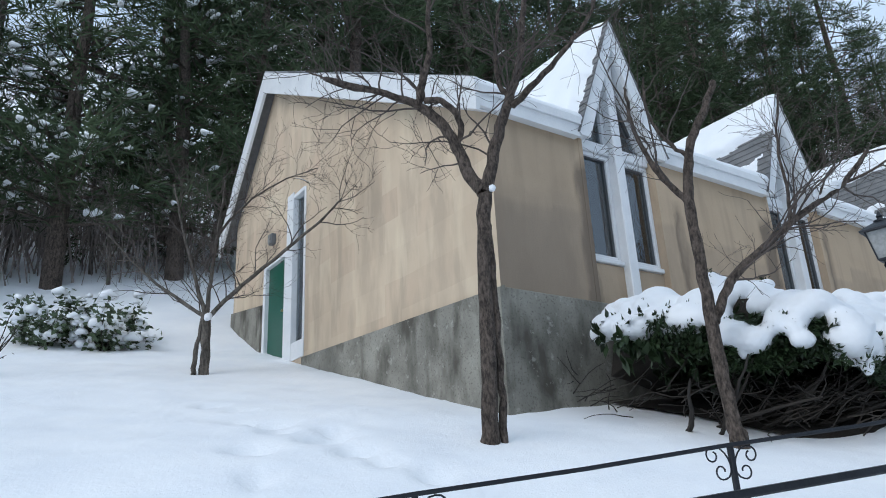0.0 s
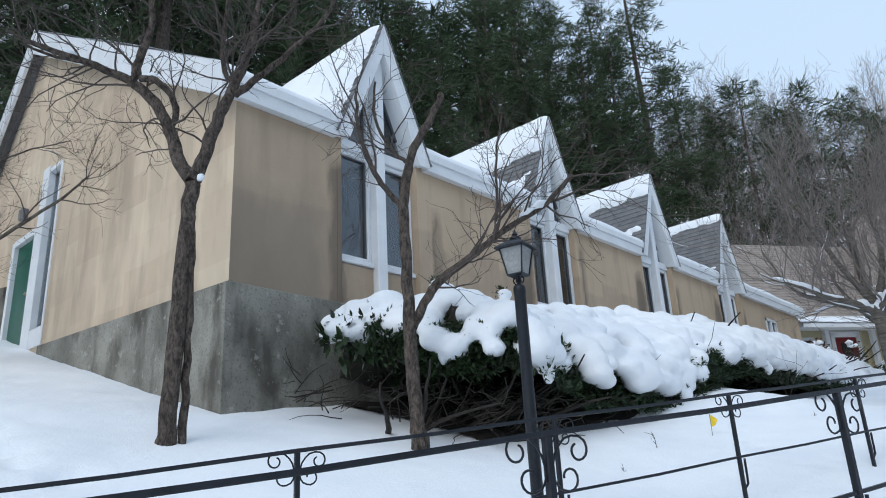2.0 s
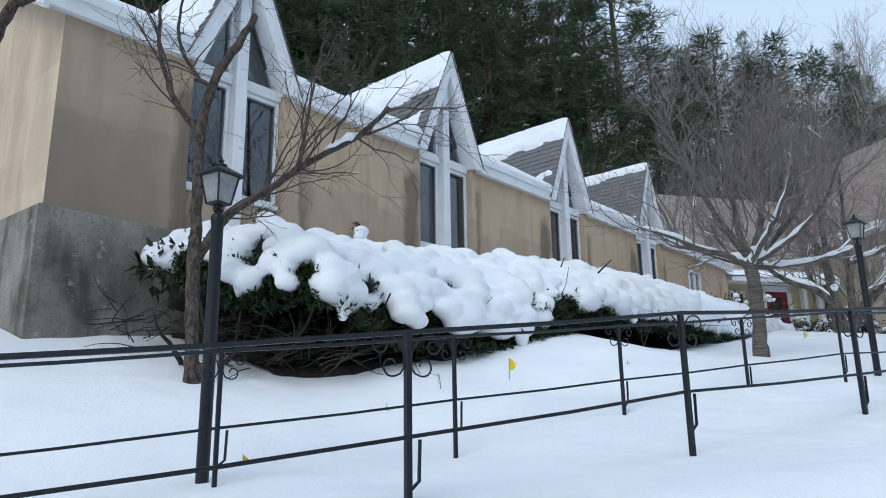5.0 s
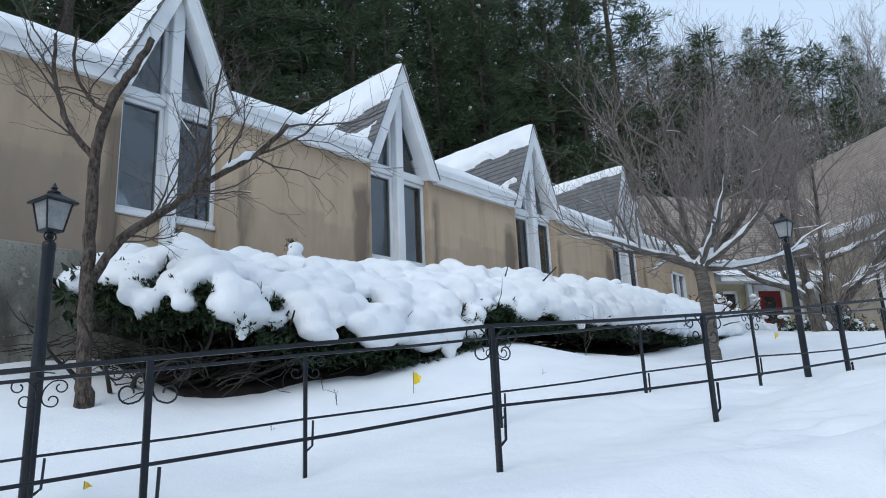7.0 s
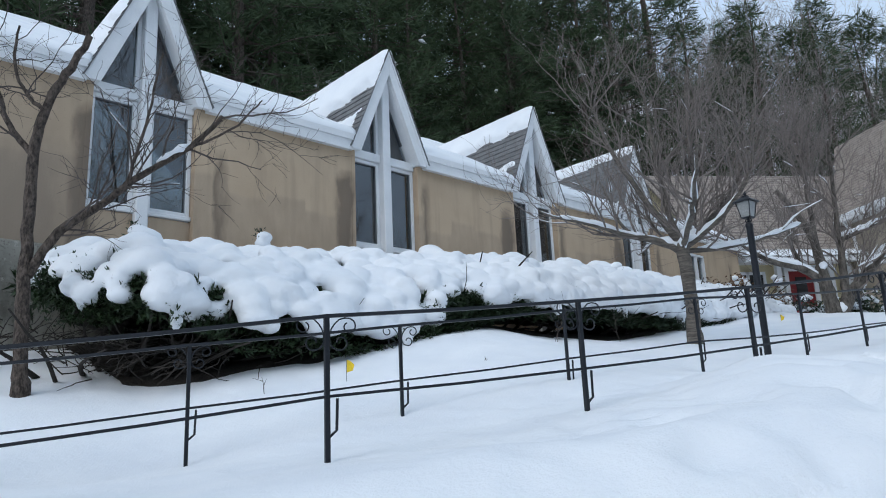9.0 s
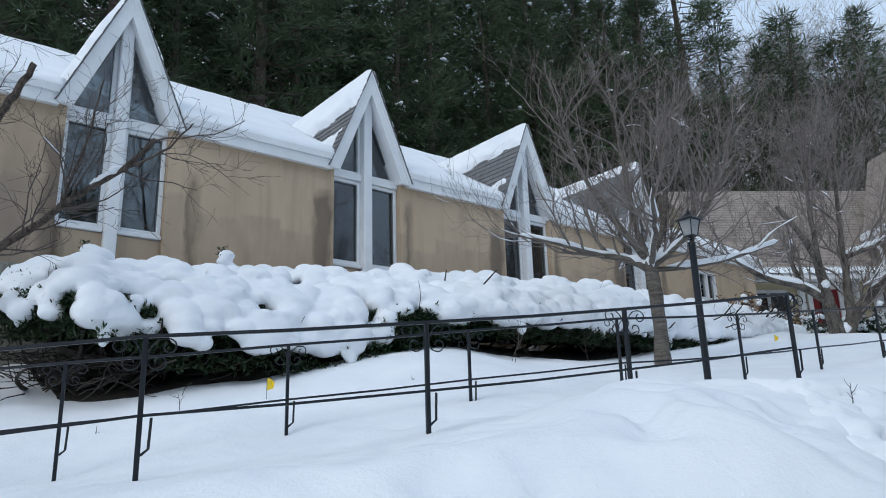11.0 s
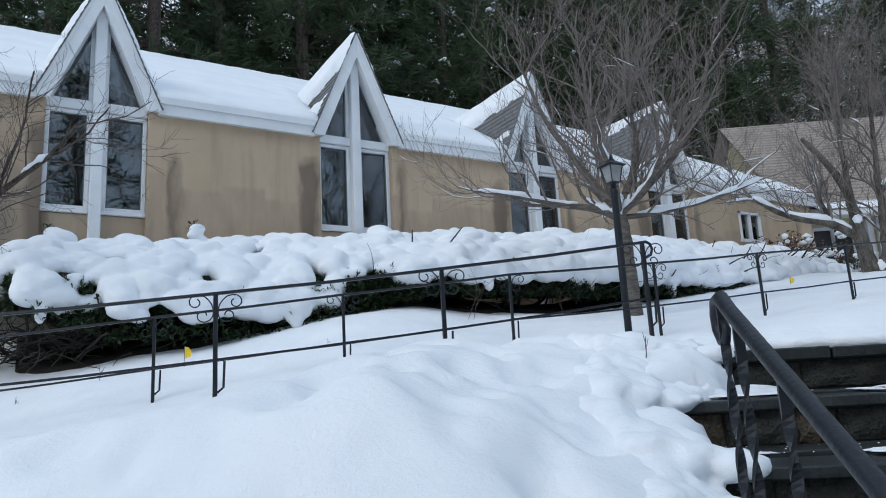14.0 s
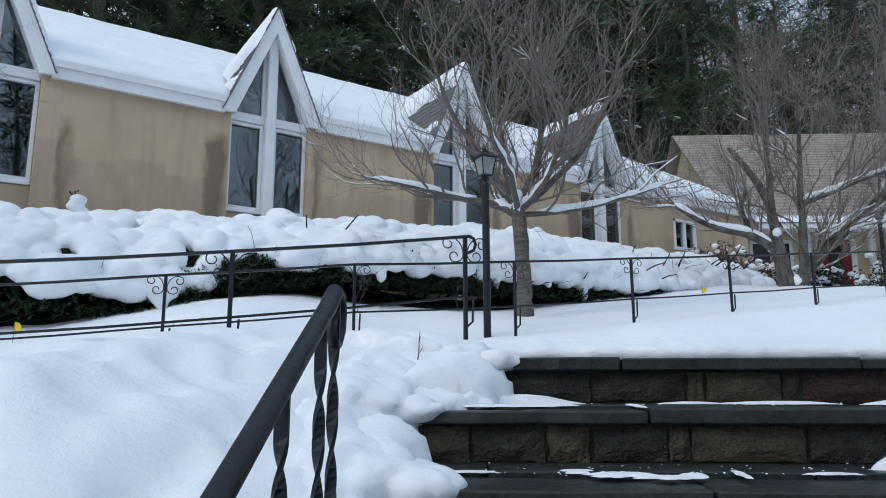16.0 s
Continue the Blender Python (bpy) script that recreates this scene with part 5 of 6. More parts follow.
def build_stairs():
    rng = random.Random(21)
    st = new("stairs")
    tagged(st, "wet bluestone steps with fieldstone risers and scraps of snow", "stairs", kind="structure")
    joints = {2: [9.4, 9.98, 11.22, 12.4], 1: [8.93, 9.98, 11.75], 0: [8.93, 10.06, 11.6], -1: [8.93, 9.6, 11.0], -2: [8.93, 10.3, 11.9], -3: [8.93, 9.8, 11.3], -4: [8.93, 10.5, 12.0]}
    for k in range(-4, 3):
        qf, z = Q0 + RUN * k, Z0 + RISE * k
        cuts = joints[k] + [STEP_P1]
        for a, b in zip(cuts, cuts[1:]):
            tr = part("tread", slab(rng, a + 0.006, b - 0.006, qf, qf + 0.36, z - 0.06, z), BLUESTONE, st, bevel=0.007)
        back = sorted(set([STEP_P0] + [c + rng.uniform(0.2, 0.6) for c in cuts[:-1]] + [STEP_P1]))
        if k < 2:
            for a, b in zip(back, back[1:]):
                part("tread", slab(rng, a + 0.006, b - 0.006, qf + 0.37, qf + RUN + 0.06, z - 0.05, z + 0.012), BLUESTONE, st, bevel=0.005)
        part("core", Mesh().hexa([pq(STEP_P0, qf + 0.09, -0.3), pq(STEP_P1, qf + 0.09, -0.3), pq(STEP_P1, qf + RUN + 0.08, -0.3), pq(STEP_P0, qf + RUN + 0.08, -0.3), pq(STEP_P0, qf + 0.09, z - 0.061), pq(STEP_P1, qf + 0.09, z - 0.061), pq(STEP_P1, qf + RUN + 0.08, z - 0.061), pq(STEP_P0, qf + RUN + 0.08, z - 0.061)]), MORTAR, st)
        p = STEP_P0
        zl = z - RISE + 0.014
        while p < STEP_P1 - 0.1:
            w = rng.choice([0.10, 0.2, 0.26, 0.34, 0.4, 0.5])
            e = min(p + w, STEP_P1)
            part("riser_stone", rough_stone(rng, p + 0.008, e - 0.008, qf + 0.085, zl + rng.uniform(0, 0.012), z - 0.066 - rng.uniform(0, 0.01)), STONES[rng.choice([0, 0, 1, 1, 1, 2])], st)
            p = e
    scraps = ((9.35, 3.84, 1, 0.34, 0.06, 0.045), (9.28, 3.52, 1, 0.28, 0.09, 0.006), (9.55, 3.62, 1, 0.16, 0.05, 0.006), (9.97, 3.55, 1, 0.018, 0.2, 0.006), (10.3, 3.86, 1, 0.14, 0.02, 0.010), (10.75, 3.84, 1, 0.3, 0.025, 0.012), (9.62, 3.04, 0, 0.07, 0.045, 0.008), (9.78, 2.94, 0, 0.13, 0.05, 0.010), (9.95, 2.86, 0, 0.12, 0.035, 0.008), (10.06, 2.92, 0, 0.05, 0.05, 0.010), (10.25, 3.0, 0, 0.02, 0.12, 0.006), (9.2, 3.01, 0, 0.10, 0.012, 0.006), (10.6, 3.0, 0, 0.10, 0.012, 0.006), (10.95, 3.14, 0, 0.10, 0.12, 0.06), (9.9, 2.3, -1, 0.3, 0.06, 0.010), (11.3, 3.75, 1, 0.2, 0.06, 0.02))
    for p, q, k, rp, rq, h in scraps:
        part("snow_patch", snow_patch(rng, p, q, Z0 + RISE * k + 0.014, rp, rq, h), SNOW, st, "ragged scrap of old snow", smooth=True)
    crumbs = Mesh()
    for _ in range(330):
        p, k = rng.uniform(9.15, 11.2), rng.choice([0, 0, 1, -1])
        q = Q0 + RUN * k + rng.choice([0.36, 0.5, 0.6]) + rng.gauss(0, 0.05)
        r = rng.uniform(0.0022, 0.0065)
        crumbs.lathe([(r * 0.7, 0.0), (r, r * 0.4), (r * 0.5, r * 0.9)], 5, pq(p, q, Z0 + RISE * k + 0.012))
    tagged(part("crumb", crumbs, SNOW, st, "scattered crumbs of ice"), kind="stuff")


build_stairs()


def build_snow_bank():
    """The ragged, crumbling edge of the snow beside the steps."""
    rng = random.Random(33)
    m = Mesh()
    for i in range(150):
        q = 0.5 + 3.75 * i / 149
        k = math.floor((q - Q0) / RUN)
        z0 = max(0.02, Z0 + RISE * k)
        top = max(z0 + 0.12, min(gz(*pq(8.72, q, 0)[:2]), z0 + 0.62))
        lift = (q - Q0) / RUN - k
        for _ in range(20):
            f = rng.random()
            z = z0 + f * (top - z0)
            reach = 9.03 + 0.07 * math.sin(q * 5.1 + 1) + 0.09 * noise.noise(Vector((q * 2.6, z * 3, 3))) + 0.07 * noise.noise(Vector((q * 7, z * 7, 5))) - 0.30 * f ** 1.6 + (0.10 * (1 - lift) if f < 0.3 else 0) + 0.30 * float(smoothstep(np.array(q), 3.35, 3.9)) * (1 - f)
            r = rng.uniform(0.028, 0.075)
            add_pillow(m, Vector(pq(reach - r - rng.uniform(0, 0.12), q + rng.uniform(-0.03, 0.03), z - r * 0.3)), r * 1.2, r * 1.2, r * rng.uniform(0.7, 1.0))
    for i in range(240):
        p = 9.25 + 3.9 * i / 239
        r = rng.uniform(0.035, 0.07)
        sag = 0.05 * noise.noise(Vector((p * 1.7, 2, 8))) + 0.03 * noise.noise(Vector((p * 5.3, 2, 8)))
        for back in (0.0, 0.07, 0.15):
            add_pillow(m, Vector(pq(p + rng.uniform(-0.02, 0.02), 4.13 + sag + back + r, 1.555 + 0.35 * back + rng.uniform(0, 0.015))), r * 1.5, r * 1.3, r * 0.9)
    bank = part("snow_bank", m, SNOW, smooth=True)
    grow_together(bank, 0.018, 3)
    tagged(bank, "crumbling snow heaped along the edge of the steps", "snow", kind="structure")


build_snow_bank()


def build_handrail():
    hr = new("handrail")
    tagged(hr, "thick black iron handrail with twisted balusters beside the steps", "handrail")
    slope = 0.52
    p = 8.86
    z_at = lambda q: 1.655 - (1.97 - q) * slope
    pts = [(p, 0.35, z_at(0.35)), (p, 1.2, z_at(1.2)), (p, 1.86, z_at(1.86)), (p, 1.94, 1.648), (p, 1.99, 1.64), (p, 2.02, 1.60), (p, 2.02, 1.55), (p, 1.985, 1.51), (p, 1.94, 1.51), (p, 1.915, 1.545), (p, 1.94, 1.575)]
    rail = part("rail", Mesh().tube([pq(*c) for c in pts], [0.0245] * 4 + [0.023, 0.020, 0.018, 0.016, 0.015, 0.014, 0.012], 12), IRON, hr, smooth=True)
    for q in (0.95,):
        m = Mesh()
        c = Vector(pq(p, q, 0))
        m.prism([c + U * a + V * b + Vector((0, 0, 0.2)) for a, b in ((-0.016, -0.016), (0.016, -0.016), (0.016, 0.016), (-0.016, 0.016))], (0, 0, z_at(q) - 0.21))
        part("post", m, IRON, hr, bevel=0.003)
    for q in (1.95, 1.80, 1.48):
        verts, faces = [], []
        n = 46
        lo, hi = Z0 + RISE * math.floor((q - Q0) / RUN) + 0.06, z_at(q) - 0.02
        c = Vector(pq(p, q, 0))
        for i in range(n + 1):
            z = lo + (hi - lo) * i / n
            f = min(1, max(0, (i - 5) / (n - 10)))
            a = f * math.pi * 4
            for s, w in ((-1, -1), (1, -1), (1, 1), (-1, 1)):
                x, y = s * 0.015, w * 0.006
                verts.append(c + U * (x * math.cos(a) - y * math.sin(a)) + V * (x * math.sin(a) + y * math.cos(a)) + Vector((0, 0, z)))
        for i in range(n):
            for k in range(4):
                faces.append((i * 4 + k, i * 4 + (k + 1) % 4, (i + 1) * 4 + (k + 1) % 4, (i + 1) * 4 + k))
        part("baluster", Mesh().add(verts, faces), IRON, hr, "flat bar twisted on itself")
    low = [pq(p, q, Z0 + RISE * ((q - Q0) / RUN) - 0.05) for q in (0.6, 2.0)]
    part("bottom_rail", Mesh().tube(low, [0.012, 0.012], 5), IRON, hr)


build_handrail()


# ---------------------------------------------------------------- marker flags
YELLOW = grained("yellow_flag", (0.75, 0.52, 0.02), (0.9, 0.66, 0.05), 9, 0.6)


def build_flag(x, y, h=0.16, turn=0.0):
    fl = new("marker_flag")
    fl.location = (x, y, gz(x, y))
    fl.rotation_euler = (0, 0, turn)
    tagged(fl, "small yellow marker flag on a wire in the snow", "flag", group="marker flags")
    part("wire", Mesh().tube([(0, 0, -0.2), (0.003, 0, h)], [0.003, 0.003], 5), DARKFRAME, fl)
    v = [(0, 0, h), (0.035, 0.02, h - 0.01), (0.075, -0.01, h - 0.05), (0.06, 0.012, h - 0.10), (0.0, 0.0, h - 0.12)]
    part("flag", Mesh().prism(v, (0.001, 0.003, 0)), YELLOW, fl)


for x, y, h, a in ((7.73, 2.14, 0.20, -0.6), (4.8, 2.0, 0.05, 0.2), (17.64, 2.09, 0.13, -0.7)):
    build_flag(x, y, h, a)


# ---------------------------------------------------------------- house beyond
CREAM = grained("cream_siding", (0.49, 0.43, 0.28), (0.60, 0.53, 0.35), 3, 0.7)
REDDOOR = grained("red_paint", (0.16, 0.012, 0.016), (0.20, 0.018, 0.02), 3, 0.45)
WOODSHINGLE = grained("wood_shingle", (0.24, 0.20, 0.175), (0.40, 0.345, 0.30), 2.5, 0.9, bump=0.6)
DARKGLASS = grained("dim_glass", (0.02, 0.022, 0.025), (0.04, 0.042, 0.045), 2, 0.08)


def build_house():
    house = new("house")
    ang = math.degrees(math.atan2(-0.57, 0.82))
    house.matrix_basis = pose(26.0, 7.2, 3.6, 0, 0, ang)
    tagged(house, "cream house with a red door and a big weathered shingle roof", "house")
    L, D, E, R = 17.0, 9.6, 2.75, 6.95
    wall = Mesh().box(0.3, L, 0.45, D - 0.4, -1.5, E)
    wall.prism([(0.3, 0.45, E), (0.3, D - 0.45, E), (0.3, D / 2, R - 0.3)], (L - 0.3, 0, 0))
    part("wall", wall, CREAM, house)
    deck = Mesh()
    for y0, y1 in ((0.02, D / 2), (D - 0.02, D / 2)):
        deck.hexa([(-0.05, y0, E - 0.2), (L + 0.25, y0, E - 0.2), (L + 0.25, y1, R - 0.1), (-0.05, y1, R - 0.1), (-0.05, y0, E - 0.11), (L + 0.25, y0, E - 0.11), (L + 0.25, y1, R - 0.01), (-0.05, y1, R - 0.01)])
    roof_part = part("roof", deck, WOODSHINGLE, house, "weathered grey-brown shingle roof")
    rows = 30
    for r in range(rows):
        roof = Mesh()
        t0, t1 = r / rows, min(1, (r + 1.3) / rows)
        for y0, y1 in ((0.0, D / 2), (D, D / 2)):
            a, b = y0 + (y1 - y0) * t0, y0 + (y1 - y0) * t1
            za, zb = E - 0.1 + (R - E + 0.1) * t0, E - 0.1 + (R - E + 0.1) * t1
            roof.hexa([(-0.1, a, za), (L + 0.3, a, za), (L + 0.3, b, zb), (-0.1, b, zb), (-0.1, a, za + 0.07), (L + 0.3, a, za + 0.07), (L + 0.3, b, zb + 0.02), (-0.1, b, zb + 0.02)])
        part("shingle_course", roof, WOODSHINGLE, roof_part)
    part("fascia", Mesh().box(-0.1, L + 0.3, -0.06, 0.0, E - 0.28, E - 0.04).box(-0.1, L + 0.3, 0.0, 0.45, E - 0.3, E - 0.26), PAINT, house)
    d = part("door", Mesh().box(2.75, 3.65, 0.38, 0.44, 0.0, 2.05), REDDOOR, house, "dark red front door")
    part("pane", Mesh().box(3.0, 3.4, 0.365, 0.38, 1.0, 1.85), DARKGLASS, d)
    part("frame", Mesh().box(2.6, 2.75, 0.33, 0.45, 0, 2.2).box(3.65, 3.8, 0.33, 0.45, 0, 2.2).box(2.6, 3.8, 0.33, 0.45, 2.05, 2.25), PAINT, d)
    for x, w in ((0.75, 0.5), (1.35, 0.5), (5.2, 0.9), (8.0, 0.9), (11.0, 0.9)):
        wd = part("window", Mesh().box(x, x + w, 0.40, 0.445, 0.75, 1.95), DARKGLASS, house)
        part("frame", Mesh().box(x - 0.09, x, 0.36, 0.45, 0.65, 2.05).box(x + w, x + w + 0.09, 0.36, 0.45, 0.65, 2.05).box(x - 0.09, x + w + 0.09, 0.36, 0.45, 1.95, 2.05).box(x - 0.12, x + w + 0.12, 0.33, 0.45, 0.65, 0.75), PAINT, wd)
    for x in (2.2, 4.1, 4.75):
        part("pilaster", Mesh().box(x, x + 0.16, 0.1, 0.26, -0.3, E - 0.28), PAINT, house)
    part("porch_roof", Mesh().hexa([(0.4, -1.1, 2.1), (4.6, -1.1, 2.1), (4.6, 0.45, 2.3), (0.4, 0.45, 2.3), (0.4, -1.1, 2.25), (4.6, -1.1, 2.25), (4.6, 0.45, 2.75), (0.4, 0.45, 2.75)]), PAINT, house)
    n = Mesh()
    verts, faces = [], []
    for i in range(25):
        for j in range(9):
            x, y = 0.3 + 4.4 * i / 24, -1.15 + 1.55 * j / 8
            verts.append((x, y, 2.27 + 0.32 * j / 8 + 0.15 * min(1, j / 1.5) + 0.05 * noise.noise(Vector((x * 2, y * 2, 1)))))
    for i in range(24):
        for j in range(8):
            faces.append((i * 9 + j, (i + 1) * 9 + j, (i + 1) * 9 + j + 1, i * 9 + j + 1))
    part("snow", n.add(verts, faces), SNOW, house, "snow on the porch roof", smooth=True)


build_house()
STONEWALL = grained("grey_render", (0.27, 0.235, 0.19), (0.40, 0.35, 0.28), 3, 0.92, bump=0.5)


def build_wing():
    """The taller wing that stands forward of the cream house."""
    wing = new("house_wing")
    wing.matrix_basis = pose(26.0, 7.2, 3.6, 0, 0, math.degrees(math.atan2(-0.57, 0.82)))
    tagged(wing, "grey rendered house wing with a leaded window and shingle roof", "house")
    x0, x1, y0, y1, e, r = 5.25, 12.4, -9.0, 0.36, 4.05, 8.2
    xm = (x0 + x1) / 2
    w0, w1, z0, z1 = -3.9, -2.5, 0.75, 2.95
    walls = Mesh()
    walls.box(x0, x0 + 0.3, y0, w0, -1.5, e).box(x0, x0 + 0.3, w1, y1, -1.5, e).box(x0, x0 + 0.3, w0, w1, -1.5, z0).box(x0, x0 + 0.3, w0, w1, z1, e)
    walls.box(x1 - 0.3, x1, y0, y1, -1.5, e)
    for y in (y0, y1 - 0.3):
        walls.box(x0 + 0.3, x1 - 0.3, y, y + 0.3, -1.5, e)
        walls.prism([(x0 + 0.02, y, e), (x1 - 0.02, y, e), (xm, y, r - 0.25)], (0, 0.3, 0))
    part("wall", walls, STONEWALL, wing)
    roof_part = Mesh()
    for a in (x0 - 0.35, x1 + 0.35):
        roof_part.hexa([(a, y0 - 0.2, e - 0.35), (xm, y0 - 0.2, r - 0.12), (xm, y1 + 4.4, r - 0.12), (a, y1 + 0.1, e - 0.35), (a, y0 - 0.2, e - 0.25), (xm, y0 - 0.2, r - 0.02), (xm, y1 + 4.4, r - 0.02), (a, y1 + 0.1, e - 0.25)])
    roof_ob = part("roof", roof_part, WOODSHINGLE, wing, "weathered grey-brown shingle roof")
    rows = 30
    for k in range(rows):
        t0, t1 = k / rows, min(1, (k + 1.3) / rows)
        for a in (x0 - 0.4, x1 + 0.4):
            c = Mesh()
            xa, xb, za, zb = a + (xm - a) * t0, a + (xm - a) * t1, e - 0.27 + (r - e + 0.27) * t0, e - 0.27 + (r - e + 0.27) * t1
            ye, yf = y1 + 4.3 * t0, y1 + 4.3 * t1
            c.hexa([(xa, y0 - 0.25, za), (xb, y0 - 0.25, zb), (xb, yf, zb), (xa, ye, za), (xa, y0 - 0.25, za + 0.06), (xb, y0 - 0.25, zb + 0.02), (xb, yf, zb + 0.02), (xa, ye, za + 0.06)])
            part("shingle_course", c, WOODSHINGLE, roof_ob)
    part("gutter", Mesh().box(x0 - 0.52, x0 - 0.40, y0 - 0.2, y1, e - 0.42, e - 0.24), PAINT, wing, bevel=0.02)
    part("soffit", Mesh().box(x0 - 0.40, x0 - 0.004, y0 - 0.2, y1, e - 0.42, e - 0.38), PAINT, wing)
    lip = Mesh()
    for k in range(60):
        y = y0 + (y1 - y0) * (k + 0.5) / 60
        rr = 0.10 + 0.05 * noise.noise(Vector((y * 2.1, 3, 1)))
        add_pillow(lip, Vector((x0 - 0.40, y, e - 0.19)), rr * 1.1, 0.16, rr * 0.6)
    tagged(part("snow", lip, SNOW, wing, "snow lying in the gutter", smooth=True), kind="stuff")
    part("downpipe", Mesh().tube([(x0 - 0.42, y1 - 0.35, e - 0.40), (x0 - 0.10, y1 - 0.35, e - 0.75), (x0 - 0.07, y1 - 0.35, e - 1.2), (x0 - 0.07, y1 - 0.35, -0.6)], [0.055] * 4, 8), PAINT, wing, "white painted downpipe")
    win = part("window", Mesh().box(x0 + 0.14, x0 + 0.16, w0, w1, z0, z1), DARKGLASS, wing)
    ym = (w0 + w1) / 2
    f = Mesh()
    f.box(x0 - 0.04, x0 + 0.2, w0 - 0.14, w0, z0 - 0.12, z1 + 0.14).box(x0 - 0.04, x0 + 0.2, w1, w1 + 0.14, z0 - 0.12, z1 + 0.14).box(x0 - 0.04, x0 + 0.2, w0, w1, z1, z1 + 0.14)
    f.box(x0 - 0.09, x0 + 0.2, w0, w1, z0 - 0.14, z0).box(x0 + 0.0, x0 + 0.2, ym - 0.06, ym + 0.06, z0, z1)
    part("frame", f, PAINT, win, "pale window surround and mullion")
    for a, b in ((w0, ym - 0.06), (ym + 0.06, w1)):
        for k in range(-5, 6):
            for sgn in (-1, 1):
                c0 = z0 + (z1 - z0) * (k + 0.5) / 5.5
                pts = []
                for u in (0.0, 1.0):
                    y, z = (a + (b - a) * u), c0 + sgn * (b - a) * 1.5 * (u - 0.5)
                    pts.append((y, min(max(z, z0), z1)))
                if abs(pts[0][1] - pts[1][1]) > 0.5 * (b - a):
                    part("lead", Mesh().tube([(x0 + 0.135, y, z) for y, z in pts], [0.009, 0.009], 4), DARKFRAME, win)


build_wing()


def build_end_window():
    w = new("window_6")
    tagged(w, "white-framed double window at the end of the stucco wall", "window", kind="structure")
    f = Mesh()
    for x in (21.9, 22.29, 22.69):
        f.box(x, x + 0.06, FY - 0.03, FY + 0.12, 4.75, 5.5)
    f.box(21.9, 22.75, FY - 0.03, FY + 0.12, 5.44, 5.5).box(21.88, 22.77, FY - 0.06, FY + 0.12, 4.70, 4.78)
    part("window_frame", f, PAINT, w)
    for a in (21.96, 22.35):
        pn = part("pane", Mesh().box(a, a + 0.34, FY + 0.04, FY + 0.05, 4.78, 5.44), GLASS, w)
        pn.visible_shadow = False


build_end_window()


third = copy_thing(first_lamp, pose(21.4, 0.9, gz(21.4, 0.9), 0, 0, 12))


# ---------------------------------------------------------------- shrubs
BROWNLEAF = grained("brown_leaf", (0.09, 0.045, 0.025), (0.19, 0.10, 0.055), 5, 0.8)


def build_shrub(label, x, y, w, h, leaf_mat, snow, seed, leaves=700, size=0.09):
    """A low bush: stems, leaves and caps of snow."""
    rng = random.Random(seed)
    sh = new("shrub")
    sh.location = (x, y, gz(x, y))
    tagged(sh, label, "shrub")
    lf, cap = Mesh(), Mesh()
    for k in range(14):
        a = rng.uniform(0, 6.28)
        q, rr = wander(rng, (0, 0, -0.1), (math.cos(a) * 0.8, math.sin(a) * 0.8, rng.uniform(0.5, 1.2)), h * rng.uniform(0.7, 1.15), 0.015, 0.004, 6, 0.2, 0.1)
        q = [Vector((p.x * w / h, p.y * w / h, p.z)) for p in q]
        part("stem", Mesh().tube(q, rr, 5), STEM, sh)
        for n in range(leaves // 14):
            t = rng.uniform(1.5, 6)
            i = min(int(t), 5)
            o = q[i].lerp(q[i + 1], t - i) + Vector((rng.gauss(0, 0.09), rng.gauss(0, 0.09), rng.gauss(0, 0.07))) * (w / 0.8)
            d = Vector((rng.uniform(-1, 1), rng.uniform(-1, 1), rng.uniform(-0.8, 0.5))).normalized()
            s = d.cross(Vector((rng.uniform(-1, 1), rng.uniform(-1, 1), 1))).normalized() * size * 0.28
            lf.add([o, o + d * size * 0.5 + s, o + d * size, o + d * size * 0.5 - s], [(0, 1, 2, 3)])
            if rng.random() < snow:
                r = rng.uniform(0.05, 0.12) * (w / 0.8)
                e = Vector((rng.uniform(-1, 1), rng.uniform(-1, 1), 0)) * r
                cap.tube([o - e, o + Vector((0, 0, r * 0.35)), o + e], [r * 0.45, r * 0.8, r * 0.45], 6, squash=0.75)
    tagged(part("leaf", lf, leaf_mat, sh), kind="stuff")
    if cap.v:
        tagged(part("snow", cap, SNOW, sh, "clumps of snow on the leaves", smooth=True), kind="stuff")


PALE_LEAF = grained("pale_evergreen_leaf", (0.030, 0.052, 0.026), (0.085, 0.125, 0.060), 4, 0.5, bump=0.1)
build_shrub("evergreen shrub weighed down with clumps of snow", 2.2, 14.6, 1.1, 1.35, PALE_LEAF, 0.10, 61, 1300, 0.14)
build_shrub("evergreen shrub half buried in snow", 1.2, 15.2, 1.0, 1.1, PALE_LEAF, 0.07, 62, 900, 0.14)
build_shrub("thin bare brush at the edge of the snow", 0.2, 11.5, 0.8, 1.1, STEM, 0.0, 63, 40, 0.05)
build_shrub("shrub with curled brown leaves and snow beside the wall", 22.2, 5.2, 0.8, 1.25, BROWNLEAF, 0.07, 64, 800, 0.10)
build_shrub("shrub with curled brown leaves and caps of snow", 23.6, 4.9, 0.9, 1.2, BROWNLEAF, 0.07, 65, 800, 0.10)
build_shrub("dark green shrub dusted with snow by the house", 22.6, 3.0, 0.8, 0.7, LEAF, 0.05, 66, 800, 0.09)
build_shrub("dark green shrub dusted with snow by the house", 24.3, 2.2, 0.9, 0.8, LEAF, 0.05, 67, 800, 0.09)
build_shrub("low green shrub with snow on top beside the old tree", 21.2, 1.9, 0.6, 0.6, LEAF, 0.06, 68, 700, 0.09)


